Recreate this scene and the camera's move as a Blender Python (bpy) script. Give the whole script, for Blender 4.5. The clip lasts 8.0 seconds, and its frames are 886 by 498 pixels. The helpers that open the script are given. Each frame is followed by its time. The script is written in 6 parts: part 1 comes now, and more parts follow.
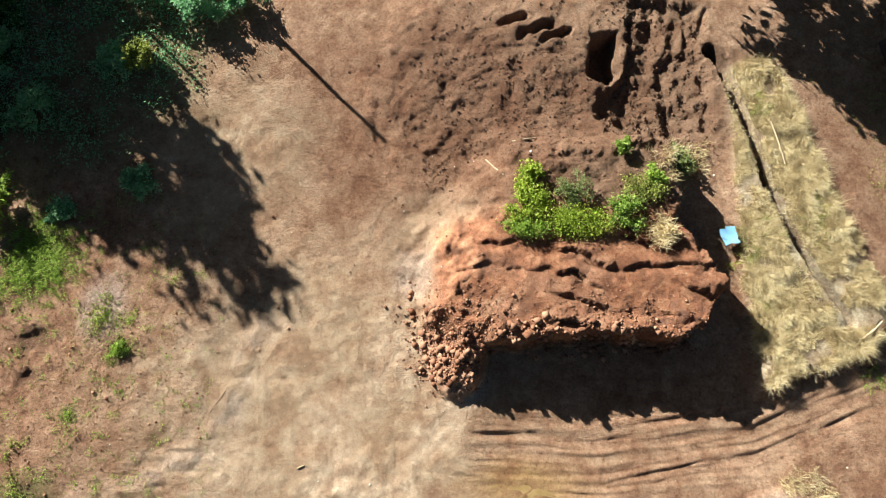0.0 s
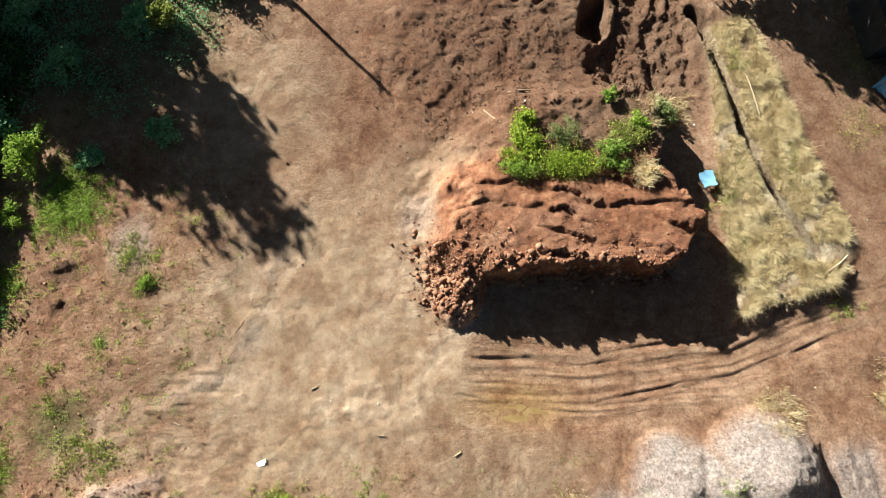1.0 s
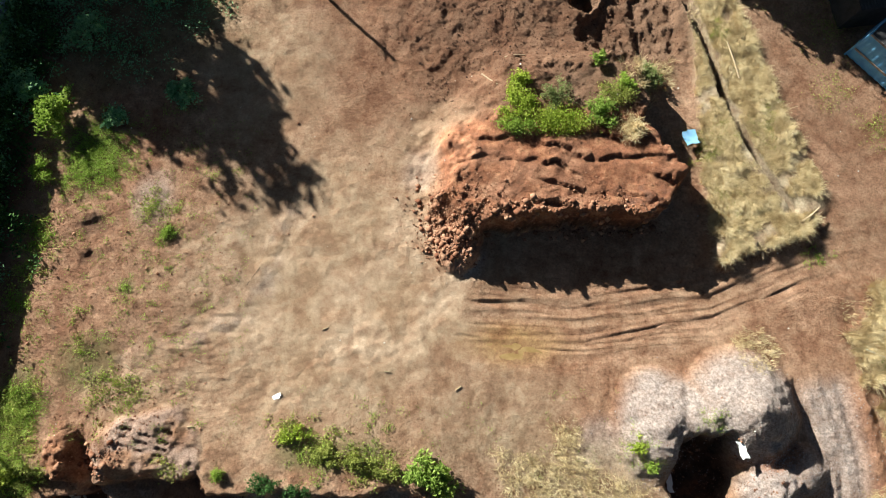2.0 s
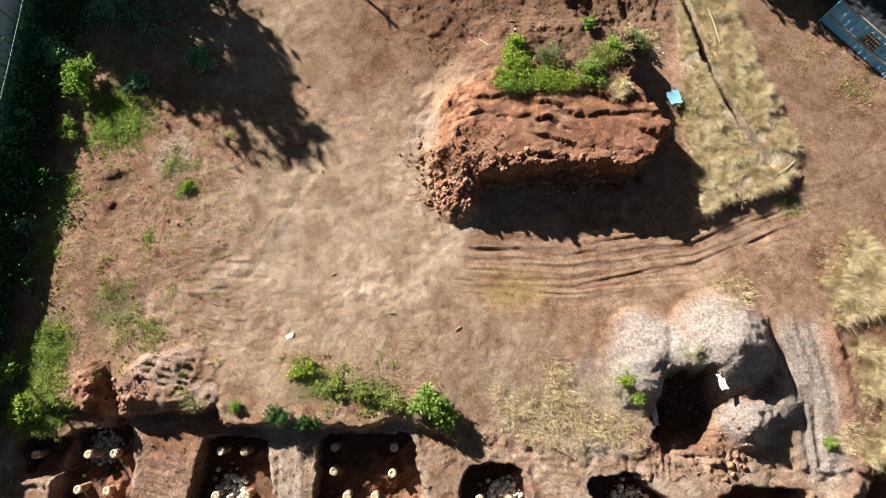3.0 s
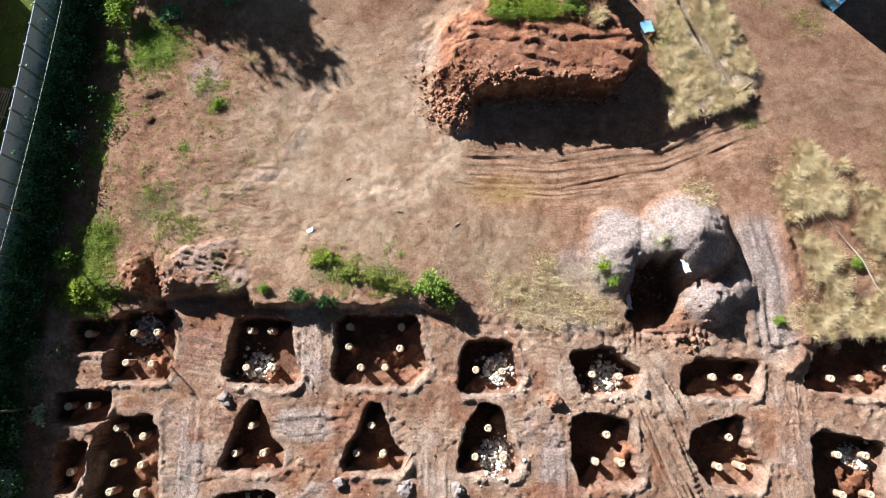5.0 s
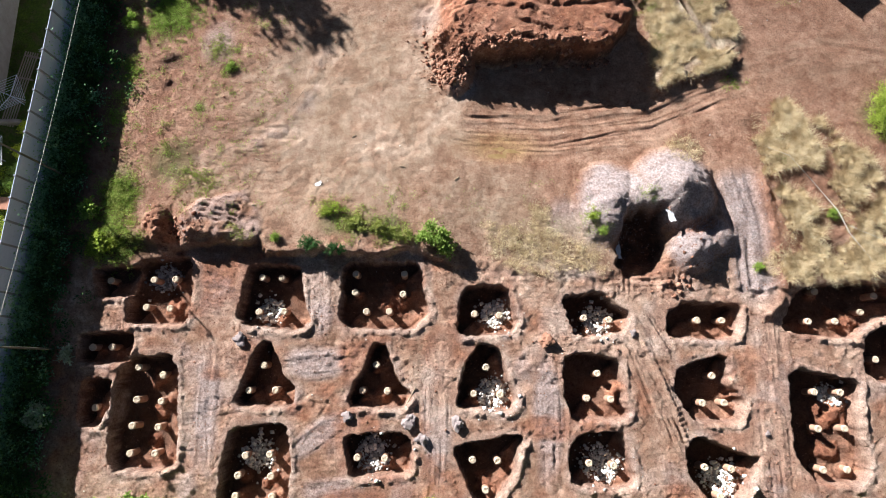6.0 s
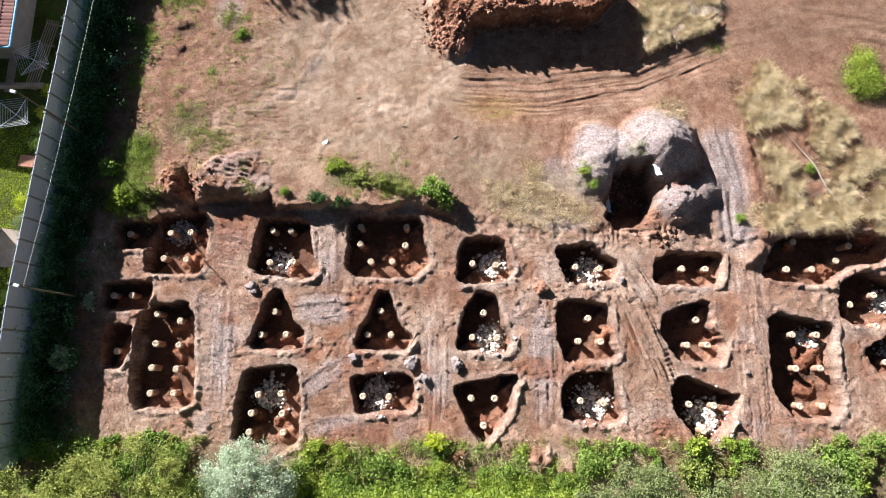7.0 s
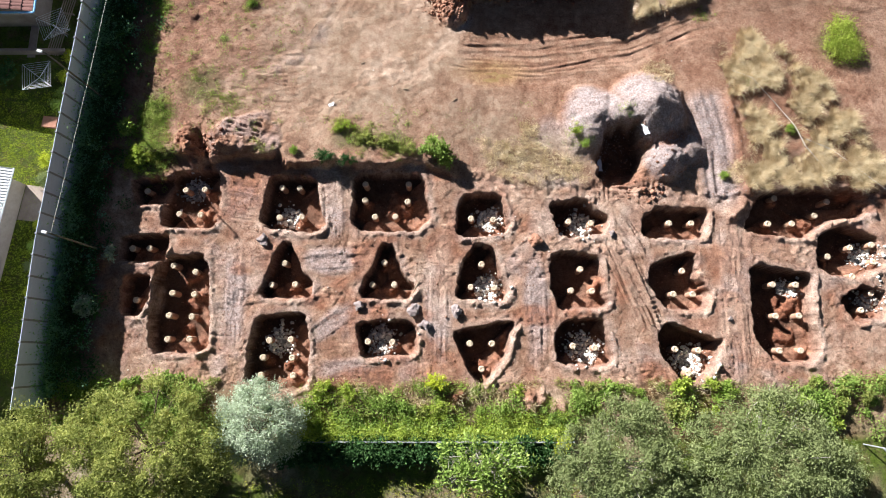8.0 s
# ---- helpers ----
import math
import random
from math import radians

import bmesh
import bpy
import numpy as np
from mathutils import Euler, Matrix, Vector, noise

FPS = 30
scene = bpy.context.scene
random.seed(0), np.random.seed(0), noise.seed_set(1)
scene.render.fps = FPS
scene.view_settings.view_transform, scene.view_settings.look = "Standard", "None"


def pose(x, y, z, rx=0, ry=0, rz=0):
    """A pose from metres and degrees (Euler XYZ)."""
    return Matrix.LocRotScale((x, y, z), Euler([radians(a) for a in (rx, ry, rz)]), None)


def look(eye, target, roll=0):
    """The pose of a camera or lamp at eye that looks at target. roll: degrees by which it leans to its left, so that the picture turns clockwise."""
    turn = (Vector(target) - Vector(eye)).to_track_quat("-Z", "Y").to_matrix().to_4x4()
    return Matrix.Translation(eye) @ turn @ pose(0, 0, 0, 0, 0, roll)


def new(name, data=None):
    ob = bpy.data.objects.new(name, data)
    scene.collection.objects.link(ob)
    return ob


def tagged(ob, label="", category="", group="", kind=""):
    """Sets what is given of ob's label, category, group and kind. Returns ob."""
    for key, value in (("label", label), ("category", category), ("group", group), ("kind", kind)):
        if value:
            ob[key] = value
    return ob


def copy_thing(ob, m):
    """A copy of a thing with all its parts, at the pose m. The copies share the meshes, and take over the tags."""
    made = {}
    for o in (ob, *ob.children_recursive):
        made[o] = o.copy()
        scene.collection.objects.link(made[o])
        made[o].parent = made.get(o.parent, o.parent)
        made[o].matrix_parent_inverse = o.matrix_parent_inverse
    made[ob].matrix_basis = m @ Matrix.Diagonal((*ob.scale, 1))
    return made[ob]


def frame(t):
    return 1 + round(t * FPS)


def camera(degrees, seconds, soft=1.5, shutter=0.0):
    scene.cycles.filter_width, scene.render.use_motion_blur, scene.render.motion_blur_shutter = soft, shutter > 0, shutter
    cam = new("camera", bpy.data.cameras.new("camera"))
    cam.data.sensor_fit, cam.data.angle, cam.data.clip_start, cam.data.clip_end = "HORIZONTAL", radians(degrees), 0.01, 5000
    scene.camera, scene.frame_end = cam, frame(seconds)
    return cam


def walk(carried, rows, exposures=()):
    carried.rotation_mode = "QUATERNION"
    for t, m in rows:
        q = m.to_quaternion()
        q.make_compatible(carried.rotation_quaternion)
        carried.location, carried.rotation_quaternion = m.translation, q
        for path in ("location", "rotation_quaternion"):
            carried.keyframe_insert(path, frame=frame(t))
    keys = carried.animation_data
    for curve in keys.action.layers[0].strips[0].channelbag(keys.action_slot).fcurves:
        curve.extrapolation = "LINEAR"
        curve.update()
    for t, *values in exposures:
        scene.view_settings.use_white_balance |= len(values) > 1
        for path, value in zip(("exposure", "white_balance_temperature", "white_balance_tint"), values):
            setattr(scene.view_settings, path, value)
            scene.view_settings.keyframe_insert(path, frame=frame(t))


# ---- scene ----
cam = camera(76.0, 8.0, soft=1.0)
PATH = [
    (0, (-0.03, 19.628, 30.784), (-0.037, 20.036, 28.826), -0.5),
    (0.5, (-0.153, 17.327, 31.729), (-0.154, 17.738, 29.771), 0.2),
    (1, (-0.237, 15.725, 32.637), (-0.235, 16.135, 30.679), 0.6),
    (1.5, (-0.376, 14.174, 33.59), (-0.368, 14.578, 31.631), 1.5),
    (3, (-0.427, 8.69, 36.339), (-0.42, 9.099, 34.381), 1.1),
    (3.5, (-0.545, 6.928, 37.292), (-0.533, 7.331, 35.333), 1.8),
    (4, (-0.649, 4.844, 38.161), (-0.633, 5.255, 36.203), 2.2),
    (4.5, (-0.728, 3.095, 39.156), (-0.709, 3.496, 37.197), 2.7),
    (6, (-0.666, -2.839, 41.99), (-0.653, -2.446, 40.029), 1.8),
    (6.5, (-0.655, -4.695, 43.011), (-0.643, -4.311, 41.049), 1.6),
    (7, (-0.684, -6.894, 43.9), (-0.671, -6.506, 41.938), 1.6),
    (7.5, (-0.66, -8.796, 44.883), (-0.649, -8.416, 42.919), 1.3),
    (8, (-0.74, -10.847, 45.834), (-0.727, -10.469, 43.87), 1.6),
]
EXPOSURES = [(0.0, 1.56, 6250, 0), (1.5, 1.41, 6350, 1), (3.5, 1.44, 6100, 2), (4.5, 1.44, 5800, 6), (6.5, 1.48, 5800, 13), (8.0, 1.5, 5850, 13)]
walk(cam, [(t, look(eye, target, roll)) for t, eye, target, roll in PATH], EXPOSURES)

# ---- world, sun, exposure ----
SUN_EL, SUN_DIR = 24.0, Vector((0.707, -0.707, 0))      # the light travels south-east
world = bpy.data.worlds.new("sky")
scene.world = world
world.use_nodes = True
wn = world.node_tree.nodes
sky = wn.new("ShaderNodeTexSky")
sky.sky_type, sky.sun_disc = "NISHITA", False
sky.sun_elevation, sky.sun_rotation = radians(SUN_EL), radians(-45)
wn["Background"].inputs[1].default_value = 0.014
world.node_tree.links.new(sky.outputs[0], wn["Background"].inputs[0])
sun = new("sun", bpy.data.lights.new("sun", "SUN"))
sun.data.energy, sun.data.angle, sun.data.color = 5.0, radians(0.53), (1.0, 0.95, 0.87)
sun.matrix_world = look((-40, 40, 40 * 1.414 * math.tan(radians(SUN_EL))), (0, 0, 0))

# ---- small helpers ----
rng = np.random.default_rng(7)


def lattice(ix, iy, seed):
    n = (ix * 374761393 + iy * 668265263 + seed * 974711) & 0x7FFFFFFF
    n = ((n ^ (n >> 13)) * 1274126177) & 0x7FFFFFFF
    return ((n ^ (n >> 16)) & 0xFFFF) / 32767.5 - 1.0


def vnoise(x, y, seed=0):
    """Smooth value noise, -1 to 1."""
    x, y = np.asarray(x, float), np.asarray(y, float)
    ix, iy = np.floor(x).astype(np.int64), np.floor(y).astype(np.int64)
    fx, fy = x - ix, y - iy
    fx, fy = fx * fx * fx * (fx * (6 * fx - 15) + 10), fy * fy * fy * (fy * (6 * fy - 15) + 10)
    a, b = lattice(ix, iy, seed), lattice(ix + 1, iy, seed)
    c, d = lattice(ix, iy + 1, seed), lattice(ix + 1, iy + 1, seed)
    return (a * (1 - fx) + b * fx) * (1 - fy) + (c * (1 - fx) + d * fx) * fy


def fbm(x, y, octaves=4, seed=0):
    total, amp = 0.0, 1.0
    for k in range(octaves):
        total = total + amp * vnoise(x * 2**k + 17.3 * k, y * 2**k - 9.1 * k, seed + k)
        amp *= 0.5
    return total / 1.9


def step(a, b, v):
    u = np.clip((v - a) / (b - a), 0, 1)
    return u * u * (3 - 2 * u)


def sd_poly(x, y, pts):
    """Signed distance to an outline, negative inside."""
    best, inside = np.full(np.shape(x), 1e9), np.zeros(np.shape(x), bool)
    for (ax, ay), (bx, by) in zip(pts, pts[1:] + pts[:1]):
        ex, ey = bx - ax, by - ay
        u = np.clip(((x - ax) * ex + (y - ay) * ey) / (ex * ex + ey * ey), 0, 1)
        best = np.minimum(best, np.hypot(x - ax - u * ex, y - ay - u * ey))
        cross = ((ay > y) != (by > y)) & (x < ax + (y - ay) * ex / (ey if abs(ey) > 1e-9 else 1e-9))
        inside ^= cross
    return np.where(inside, -best, best)


def along(x, y, pts):
    """Distance to the left of an open line, and the length along it."""
    best, side, run, done = np.full(np.shape(x), 1e9), np.zeros(np.shape(x)), np.zeros(np.shape(x)), 0.0
    for (ax, ay), (bx, by) in zip(pts, pts[1:]):
        ex, ey = bx - ax, by - ay
        size = math.hypot(ex, ey)
        u = np.clip(((x - ax) * ex + (y - ay) * ey) / size**2, 0, 1)
        d = np.hypot(x - ax - u * ex, y - ay - u * ey)
        near = d < best
        side = np.where(near, np.where((y - ay) * ex - (x - ax) * ey > 0, d, -d), side)
        run, best, done = np.where(near, done + u * size, run), np.minimum(best, d), done + size
    return side, run


def blob(x, y, cx, cy, rx, ry, turn=0.0, soft=0.5, seed=3, rough=0.35):
    """A soft uneven patch, 1 inside to 0 outside."""
    c, s = math.cos(radians(turn)), math.sin(radians(turn))
    u, v = ((x - cx) * c + (y - cy) * s) / rx, ((y - cy) * c - (x - cx) * s) / ry
    d = np.hypot(u, v) + rough * fbm(x * 0.45, y * 0.45, 4, seed)
    return 1 - step(1 - soft, 1 + soft, d)


def mesh_of(name, verts, faces, material, smooth=False):
    """A mesh from arrays: all faces have the same number of corners."""
    verts, faces = np.asarray(verts, np.float32), np.asarray(faces, np.int32)
    me = bpy.data.meshes.new(name)
    n = faces.shape[1]
    me.vertices.add(len(verts))
    me.vertices.foreach_set("co", verts.ravel())
    me.loops.add(faces.size)
    me.loops.foreach_set("vertex_index", faces.ravel())
    me.polygons.add(len(faces))
    me.polygons.foreach_set("loop_start", np.arange(0, faces.size, n, dtype=np.int32))
    if smooth:
        me.polygons.foreach_set("use_smooth", np.ones(len(faces), bool))
    me.update(calc_edges=True)
    if material:
        me.materials.append(material)
    return me


def part(name, data, material, parent, label="", at=None):
    """One mesh object under a thing or part, from a bmesh or a mesh."""
    if isinstance(data, bmesh.types.BMesh):
        me = bpy.data.meshes.new(name)
        data.to_mesh(me)
        data.free()
        me.materials.append(material)
    else:
        me = data
    ob = new(name, me)
    ob.parent = parent
    if at is not None:
        ob.matrix_basis = at
    return tagged(ob, label)


def thing(name, label, category, group="", kind="", at=None):
    ob = tagged(new(name), label, category, group, kind)
    if at is not None:
        ob.matrix_basis = at
    return ob


def box(bm, x, y, z, sx, sy, sz, bevel=0.0, turn=None):
    """A box about (x, y, z), with worn edges where bevel is given."""
    made = bmesh.ops.create_cube(bm, size=1)["verts"]
    bmesh.ops.scale(bm, vec=(sx, sy, sz), verts=made)
    if bevel:
        edges = list({e for v in made for e in v.link_edges})
        made = list({v for f in bmesh.ops.bevel(bm, geom=edges, offset=bevel, segments=2, affect="EDGES", profile=0.5)["faces"] for v in f.verts} | {v for v in made if v.is_valid})
    if turn is not None:
        bmesh.ops.transform(bm, matrix=turn, verts=made)
    bmesh.ops.translate(bm, vec=(x, y, z), verts=made)
    return bm


def tube_arrays(points, radii, sides=8, cap=True):
    """A tapered tube along points: vertices and quads."""
    pts = [Vector(p) for p in points]
    verts, faces = [], []
    for k, p in enumerate(pts):
        d = (pts[min(k + 1, len(pts) - 1)] - pts[max(k - 1, 0)]).normalized()
        a = d.orthogonal().normalized()
        b = d.cross(a)
        for j in range(sides):
            t = 2 * math.pi * j / sides
            verts.append(p + radii[k] * (math.cos(t) * a + math.sin(t) * b))
    for k in range(len(pts) - 1):
        for j in range(sides):
            i, n = k * sides + j, k * sides + (j + 1) % sides
            faces.append((i, n, n + sides, i + sides))
    return verts, faces


def tubes(name, runs, material, sides=7):
    verts, faces = [], []
    for points, radii in runs:
        v, f = tube_arrays(points, radii, sides)
        faces += [tuple(i + len(verts) for i in q) for q in f]
        verts += v
    return mesh_of(name, np.array([tuple(v) for v in verts]), np.array(faces), material, True)


# ---- materials ----
def material(name, rough=0.8, metal=0.0):
    m = bpy.data.materials.new(name)
    m.use_nodes = True
    b = m.node_tree.nodes["Principled BSDF"]
    b.inputs["Roughness"].default_value, b.inputs["Metallic"].default_value = rough, metal
    b.inputs["Specular IOR Level"].default_value = 0.25
    return m, m.node_tree.nodes, m.node_tree.links, b


def noise_node(nodes, links, scale, detail=6, rough=0.6, where=None):
    n = nodes.new("ShaderNodeTexNoise")
    n.inputs["Scale"].default_value, n.inputs["Detail"].default_value, n.inputs["Roughness"].default_value = scale, detail, rough
    if where:
        links.new(where, n.inputs["Vector"])
    return n.outputs["Fac"]


def ramp(nodes, links, fac, *stops):
    r = nodes.new("ShaderNodeValToRGB")
    e = r.color_ramp.elements
    while len(e) < len(stops):
        e.new(0.5)
    for k, (p, c) in enumerate(stops):
        e[k].position, e[k].color = p, (*c, 1)
    links.new(fac, r.inputs[0])
    return r.outputs[0]


def mix(nodes, links, fac, a, b, mode="MIX"):
    m = nodes.new("ShaderNodeMix")
    m.data_type, m.blend_type = "RGBA", mode
    for sock, v in ((m.inputs[0], fac), (m.inputs[6], a), (m.inputs[7], b)):
        if isinstance(v, (int, float)):
            sock.default_value = v
        elif isinstance(v, tuple):
            sock.default_value = (*v, 1)
        else:
            links.new(v, sock)
    return m.outputs[2]


def math_node(nodes, links, op, a, b=0.0, clamp=False):
    m = nodes.new("ShaderNodeMath")
    m.operation, m.use_clamp = op, clamp
    for sock, v in zip(m.inputs, (a, b)):
        if isinstance(v, (int, float)):
            sock.default_value = v
        else:
            links.new(v, sock)
    return m.outputs[0]


def bump(nodes, links, b, height, strength, distance):
    n = nodes.new("ShaderNodeBump")
    n.inputs["Strength"].default_value, n.inputs["Distance"].default_value = strength, distance
    links.new(height, n.inputs["Height"])
    links.new(n.outputs[0], b.inputs["Normal"])


def two_tone(name, dark, light, scale=2.0, fine=25.0, rough=0.85, metal=0.0, relief=0.4, depth=0.02, islands=0.0):
    """A plain weathered surface: blotches, grain and fine relief."""
    m, nodes, links, b = material(name, rough, metal)
    where = nodes.new("ShaderNodeTexCoord").outputs["Object"]
    big, small = noise_node(nodes, links, scale, 4, 0.6, where), noise_node(nodes, links, fine, 8, 0.7, where)
    both = math_node(nodes, links, "ADD", math_node(nodes, links, "MULTIPLY", big, 0.6), math_node(nodes, links, "MULTIPLY", small, 0.4))
    if islands:
        geo = nodes.new("ShaderNodeNewGeometry").outputs["Random Per Island"]
        both = math_node(nodes, links, "ADD", both, math_node(nodes, links, "MULTIPLY", math_node(nodes, links, "SUBTRACT", geo, 0.5), islands))
    links.new(ramp(nodes, links, both, (0.3, dark), (0.7, light)), b.inputs["Base Color"])
    bump(nodes, links, b, small, relief, depth)
    return m


def leaf_material(name, dark, mid, light, through_it=0.35):
    m, nodes, links, b = material(name, 0.8)
    b.inputs["Specular IOR Level"].default_value = 0.08
    where = nodes.new("ShaderNodeTexCoord").outputs["Object"]
    geo = nodes.new("ShaderNodeNewGeometry").outputs["Random Per Island"]
    big = noise_node(nodes, links, 0.9, 4, 0.65, where)
    both = math_node(nodes, links, "ADD", math_node(nodes, links, "MULTIPLY", geo, 0.26), math_node(nodes, links, "MULTIPLY", big, 0.78))
    col = ramp(nodes, links, both, (0.25, dark), (0.52, mid), (0.8, light))
    links.new(col, b.inputs["Base Color"])
    t = nodes.new("ShaderNodeBsdfTranslucent")
    links.new(col, t.inputs[0])
    mx = nodes.new("ShaderNodeMixShader")
    mx.inputs[0].default_value = through_it
    links.new(b.outputs[0], mx.inputs[1])
    links.new(t.outputs[0], mx.inputs[2])
    links.new(mx.outputs[0], nodes["Material Output"].inputs[0])
    return m


def ground_material():
    m, nodes, links, b = material("soil", 0.95)
    where = nodes.new("ShaderNodeTexCoord").outputs["Object"]
    kinds = []
    for name in ("soil_a", "soil_b", "soil_c"):
        at = nodes.new("ShaderNodeAttribute")
        at.attribute_name = name
        sp = nodes.new("ShaderNodeSeparateColor")
        links.new(at.outputs["Color"], sp.inputs[0])
        kinds += [sp.outputs[0], sp.outputs[1], sp.outputs[2], at.outputs["Alpha"]]
    big = noise_node(nodes, links, 0.22, 5, 0.6, where)
    mid = noise_node(nodes, links, 1.3, 7, 0.68, where)
    fine = noise_node(nodes, links, 6.0, 8, 0.86, where)
    col = ramp(nodes, links, mid, (0.28, (0.19, 0.088, 0.051)), (0.48, (0.365, 0.214, 0.138)), (0.74, (0.585, 0.392, 0.266)))
    col = mix(nodes, links, math_node(nodes, links, "MULTIPLY", ramp(nodes, links, big, (0.4, (0, 0, 0)), (0.7, (1, 1, 1))), 0.6), col, (0.47, 0.295, 0.195))
    layers = (
        (ramp(nodes, links, mid, (0.25, (0.245, 0.158, 0.103)), (0.5, (0.338, 0.232, 0.152)), (0.75, (0.44, 0.322, 0.22))), 0),
        (ramp(nodes, links, fine, (0.3, (0.25, 0.195, 0.178)), (0.5, (0.46, 0.375, 0.345)), (0.7, (0.68, 0.585, 0.545))), 1),
        # dark earth, also the near-black shade painted into pits, trench, hollow and mound
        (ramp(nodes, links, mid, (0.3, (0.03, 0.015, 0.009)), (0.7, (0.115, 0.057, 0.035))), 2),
        (ramp(nodes, links, mid, (0.28, (0.13, 0.045, 0.024)), (0.5, (0.31, 0.130, 0.071)), (0.72, (0.50, 0.265, 0.152))), 3),
        (ramp(nodes, links, mid, (0.3, (0.05, 0.08, 0.008)), (0.7, (0.11, 0.15, 0.014))), 4),
        (ramp(nodes, links, mid, (0.3, (0.34, 0.255, 0.17)), (0.7, (0.58, 0.48, 0.34))), 5),
        (ramp(nodes, links, mid, (0.3, (0.06, 0.09, 0.025)), (0.7, (0.17, 0.16, 0.06))), 6),
        (ramp(nodes, links, mid, (0.3, (0.30, 0.16, 0.06)), (0.7, (0.46, 0.29, 0.12))), 7),
        (ramp(nodes, links, mid, (0.3, (0.40, 0.25, 0.17)), (0.5, (0.57, 0.40, 0.29)), (0.7, (0.72, 0.55, 0.42))), 9),
    )
    north = nodes.new("ShaderNodeSeparateXYZ")
    links.new(where, north.inputs[0])
    levelled = math_node(nodes, links, "MULTIPLY", kinds[0], math_node(nodes, links, "MULTIPLY", math_node(nodes, links, "SUBTRACT", north.outputs[1], 5.0), 0.25, True))
    edge = math_node(nodes, links, "MULTIPLY", math_node(nodes, links, "SUBTRACT", mid, 0.5), 0.9)
    rust = ramp(nodes, links, mid, (0.28, (0.19, 0.082, 0.046)), (0.5, (0.335, 0.175, 0.106)), (0.74, (0.48, 0.285, 0.182)))
    col = mix(nodes, links, math_node(nodes, links, "MULTIPLY", kinds[8], 1.0, True), col, rust)
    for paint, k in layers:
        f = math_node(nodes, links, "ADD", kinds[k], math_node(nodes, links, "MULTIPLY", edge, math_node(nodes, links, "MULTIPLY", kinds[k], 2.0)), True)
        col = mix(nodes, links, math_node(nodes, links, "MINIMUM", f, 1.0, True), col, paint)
    smear = nodes.new("ShaderNodeTexNoise")
    for key, v in (("Scale", 0.45), ("Detail", 9.0), ("Roughness", 0.62), ("Distortion", 0.7)):
        smear.inputs[key].default_value = v
    links.new(where, smear.inputs["Vector"])
    stain = ramp(nodes, links, smear.outputs["Fac"], (0.36, (0.62, 0.5, 0.44)), (0.44, (0.86, 0.79, 0.75)), (0.5, (1, 1, 1)), (0.57, (1.12, 1.14, 1.17)), (0.64, (1.28, 1.3, 1.34)))
    col = mix(nodes, links, math_node(nodes, links, "SUBTRACT", 0.6, math_node(nodes, links, "MULTIPLY", kinds[1], 0.5)), col, stain, "MULTIPLY")
    grain = ramp(nodes, links, fine, (0.4, (0.36, 0.33, 0.31)), (0.5, (1, 1, 1)), (0.6, (1.5, 1.47, 1.43)))
    col = mix(nodes, links, math_node(nodes, links, "SUBTRACT", 0.5, math_node(nodes, links, "MULTIPLY", levelled, 0.3)), col, grain, "MULTIPLY")
    speck = nodes.new("ShaderNodeTexNoise")
    for key, v in (("Scale", 3.6), ("Detail", 4.0), ("Roughness", 0.75)):
        speck.inputs[key].default_value = v
    links.new(where, speck.inputs["Vector"])
    spots = ramp(nodes, links, speck.outputs["Fac"], (0.3, (1.3, 1.29, 1.27)), (0.4, (1, 1, 1)), (0.58, (1, 1, 1)), (0.66, (0.5, 0.44, 0.4)))
    col = mix(nodes, links, math_node(nodes, links, "SUBTRACT", 0.75, math_node(nodes, links, "MULTIPLY", levelled, 0.45)), col, spots, "MULTIPLY")
    links.new(col, b.inputs["Base Color"])
    crumbs = nodes.new("ShaderNodeTexVoronoi")
    crumbs.inputs["Scale"].default_value = 7.5
    links.new(where, crumbs.inputs["Vector"])
    gap = math_node(nodes, links, "MULTIPLY", math_node(nodes, links, "SUBTRACT", 0.6, crumbs.outputs["Distance"]), 0.10)
    rough = math_node(nodes, links, "ADD", gap, math_node(nodes, links, "ADD", math_node(nodes, links, "MULTIPLY", smear.outputs["Fac"], 0.4), math_node(nodes, links, "MULTIPLY", fine, 0.74)))
    loose = math_node(nodes, links, "SUBTRACT", 1.0, math_node(nodes, links, "MULTIPLY", levelled, 0.66), True)
    bump(nodes, links, b, math_node(nodes, links, "MULTIPLY", rough, loose), 1.0, 0.27)
    return m


SOIL = ground_material()
CONCRETE = two_tone("pile_concrete", (0.27, 0.14, 0.085), (0.5, 0.32, 0.21), 2.5, 20, 0.9, relief=0.5)
PALE_CONCRETE = two_tone("broken_concrete", (0.45, 0.35, 0.235), (0.78, 0.66, 0.48), 3, 18, 0.95, relief=0.8, depth=0.03)
RUBBLE = two_tone("rubble_stone", (0.42, 0.39, 0.34), (0.92, 0.88, 0.78), 1.2, 12, 0.95, islands=0.7)
GREY_RUBBLE = two_tone("grey_rubble", (0.2, 0.2, 0.2), (0.52, 0.52, 0.5), 1.2, 12, 0.95, islands=0.7)
POST_GREY = two_tone("weathered_post", (0.2, 0.21, 0.22), (0.36, 0.37, 0.38), 1.0, 10, 0.95)
DARK_CLOD = two_tone("dark_clod", (0.07, 0.035, 0.022), (0.2, 0.11, 0.07), 1.0, 14, 0.97, islands=0.5)
CLOD = two_tone("soil_clod", (0.17, 0.07, 0.04), (0.4, 0.22, 0.14), 1.0, 14, 0.97, islands=0.5)
SPOIL_GREY = two_tone("stony_spoil", (0.2, 0.155, 0.14), (0.46, 0.385, 0.355), 1.5, 9, 0.97, relief=0.9, depth=0.06)
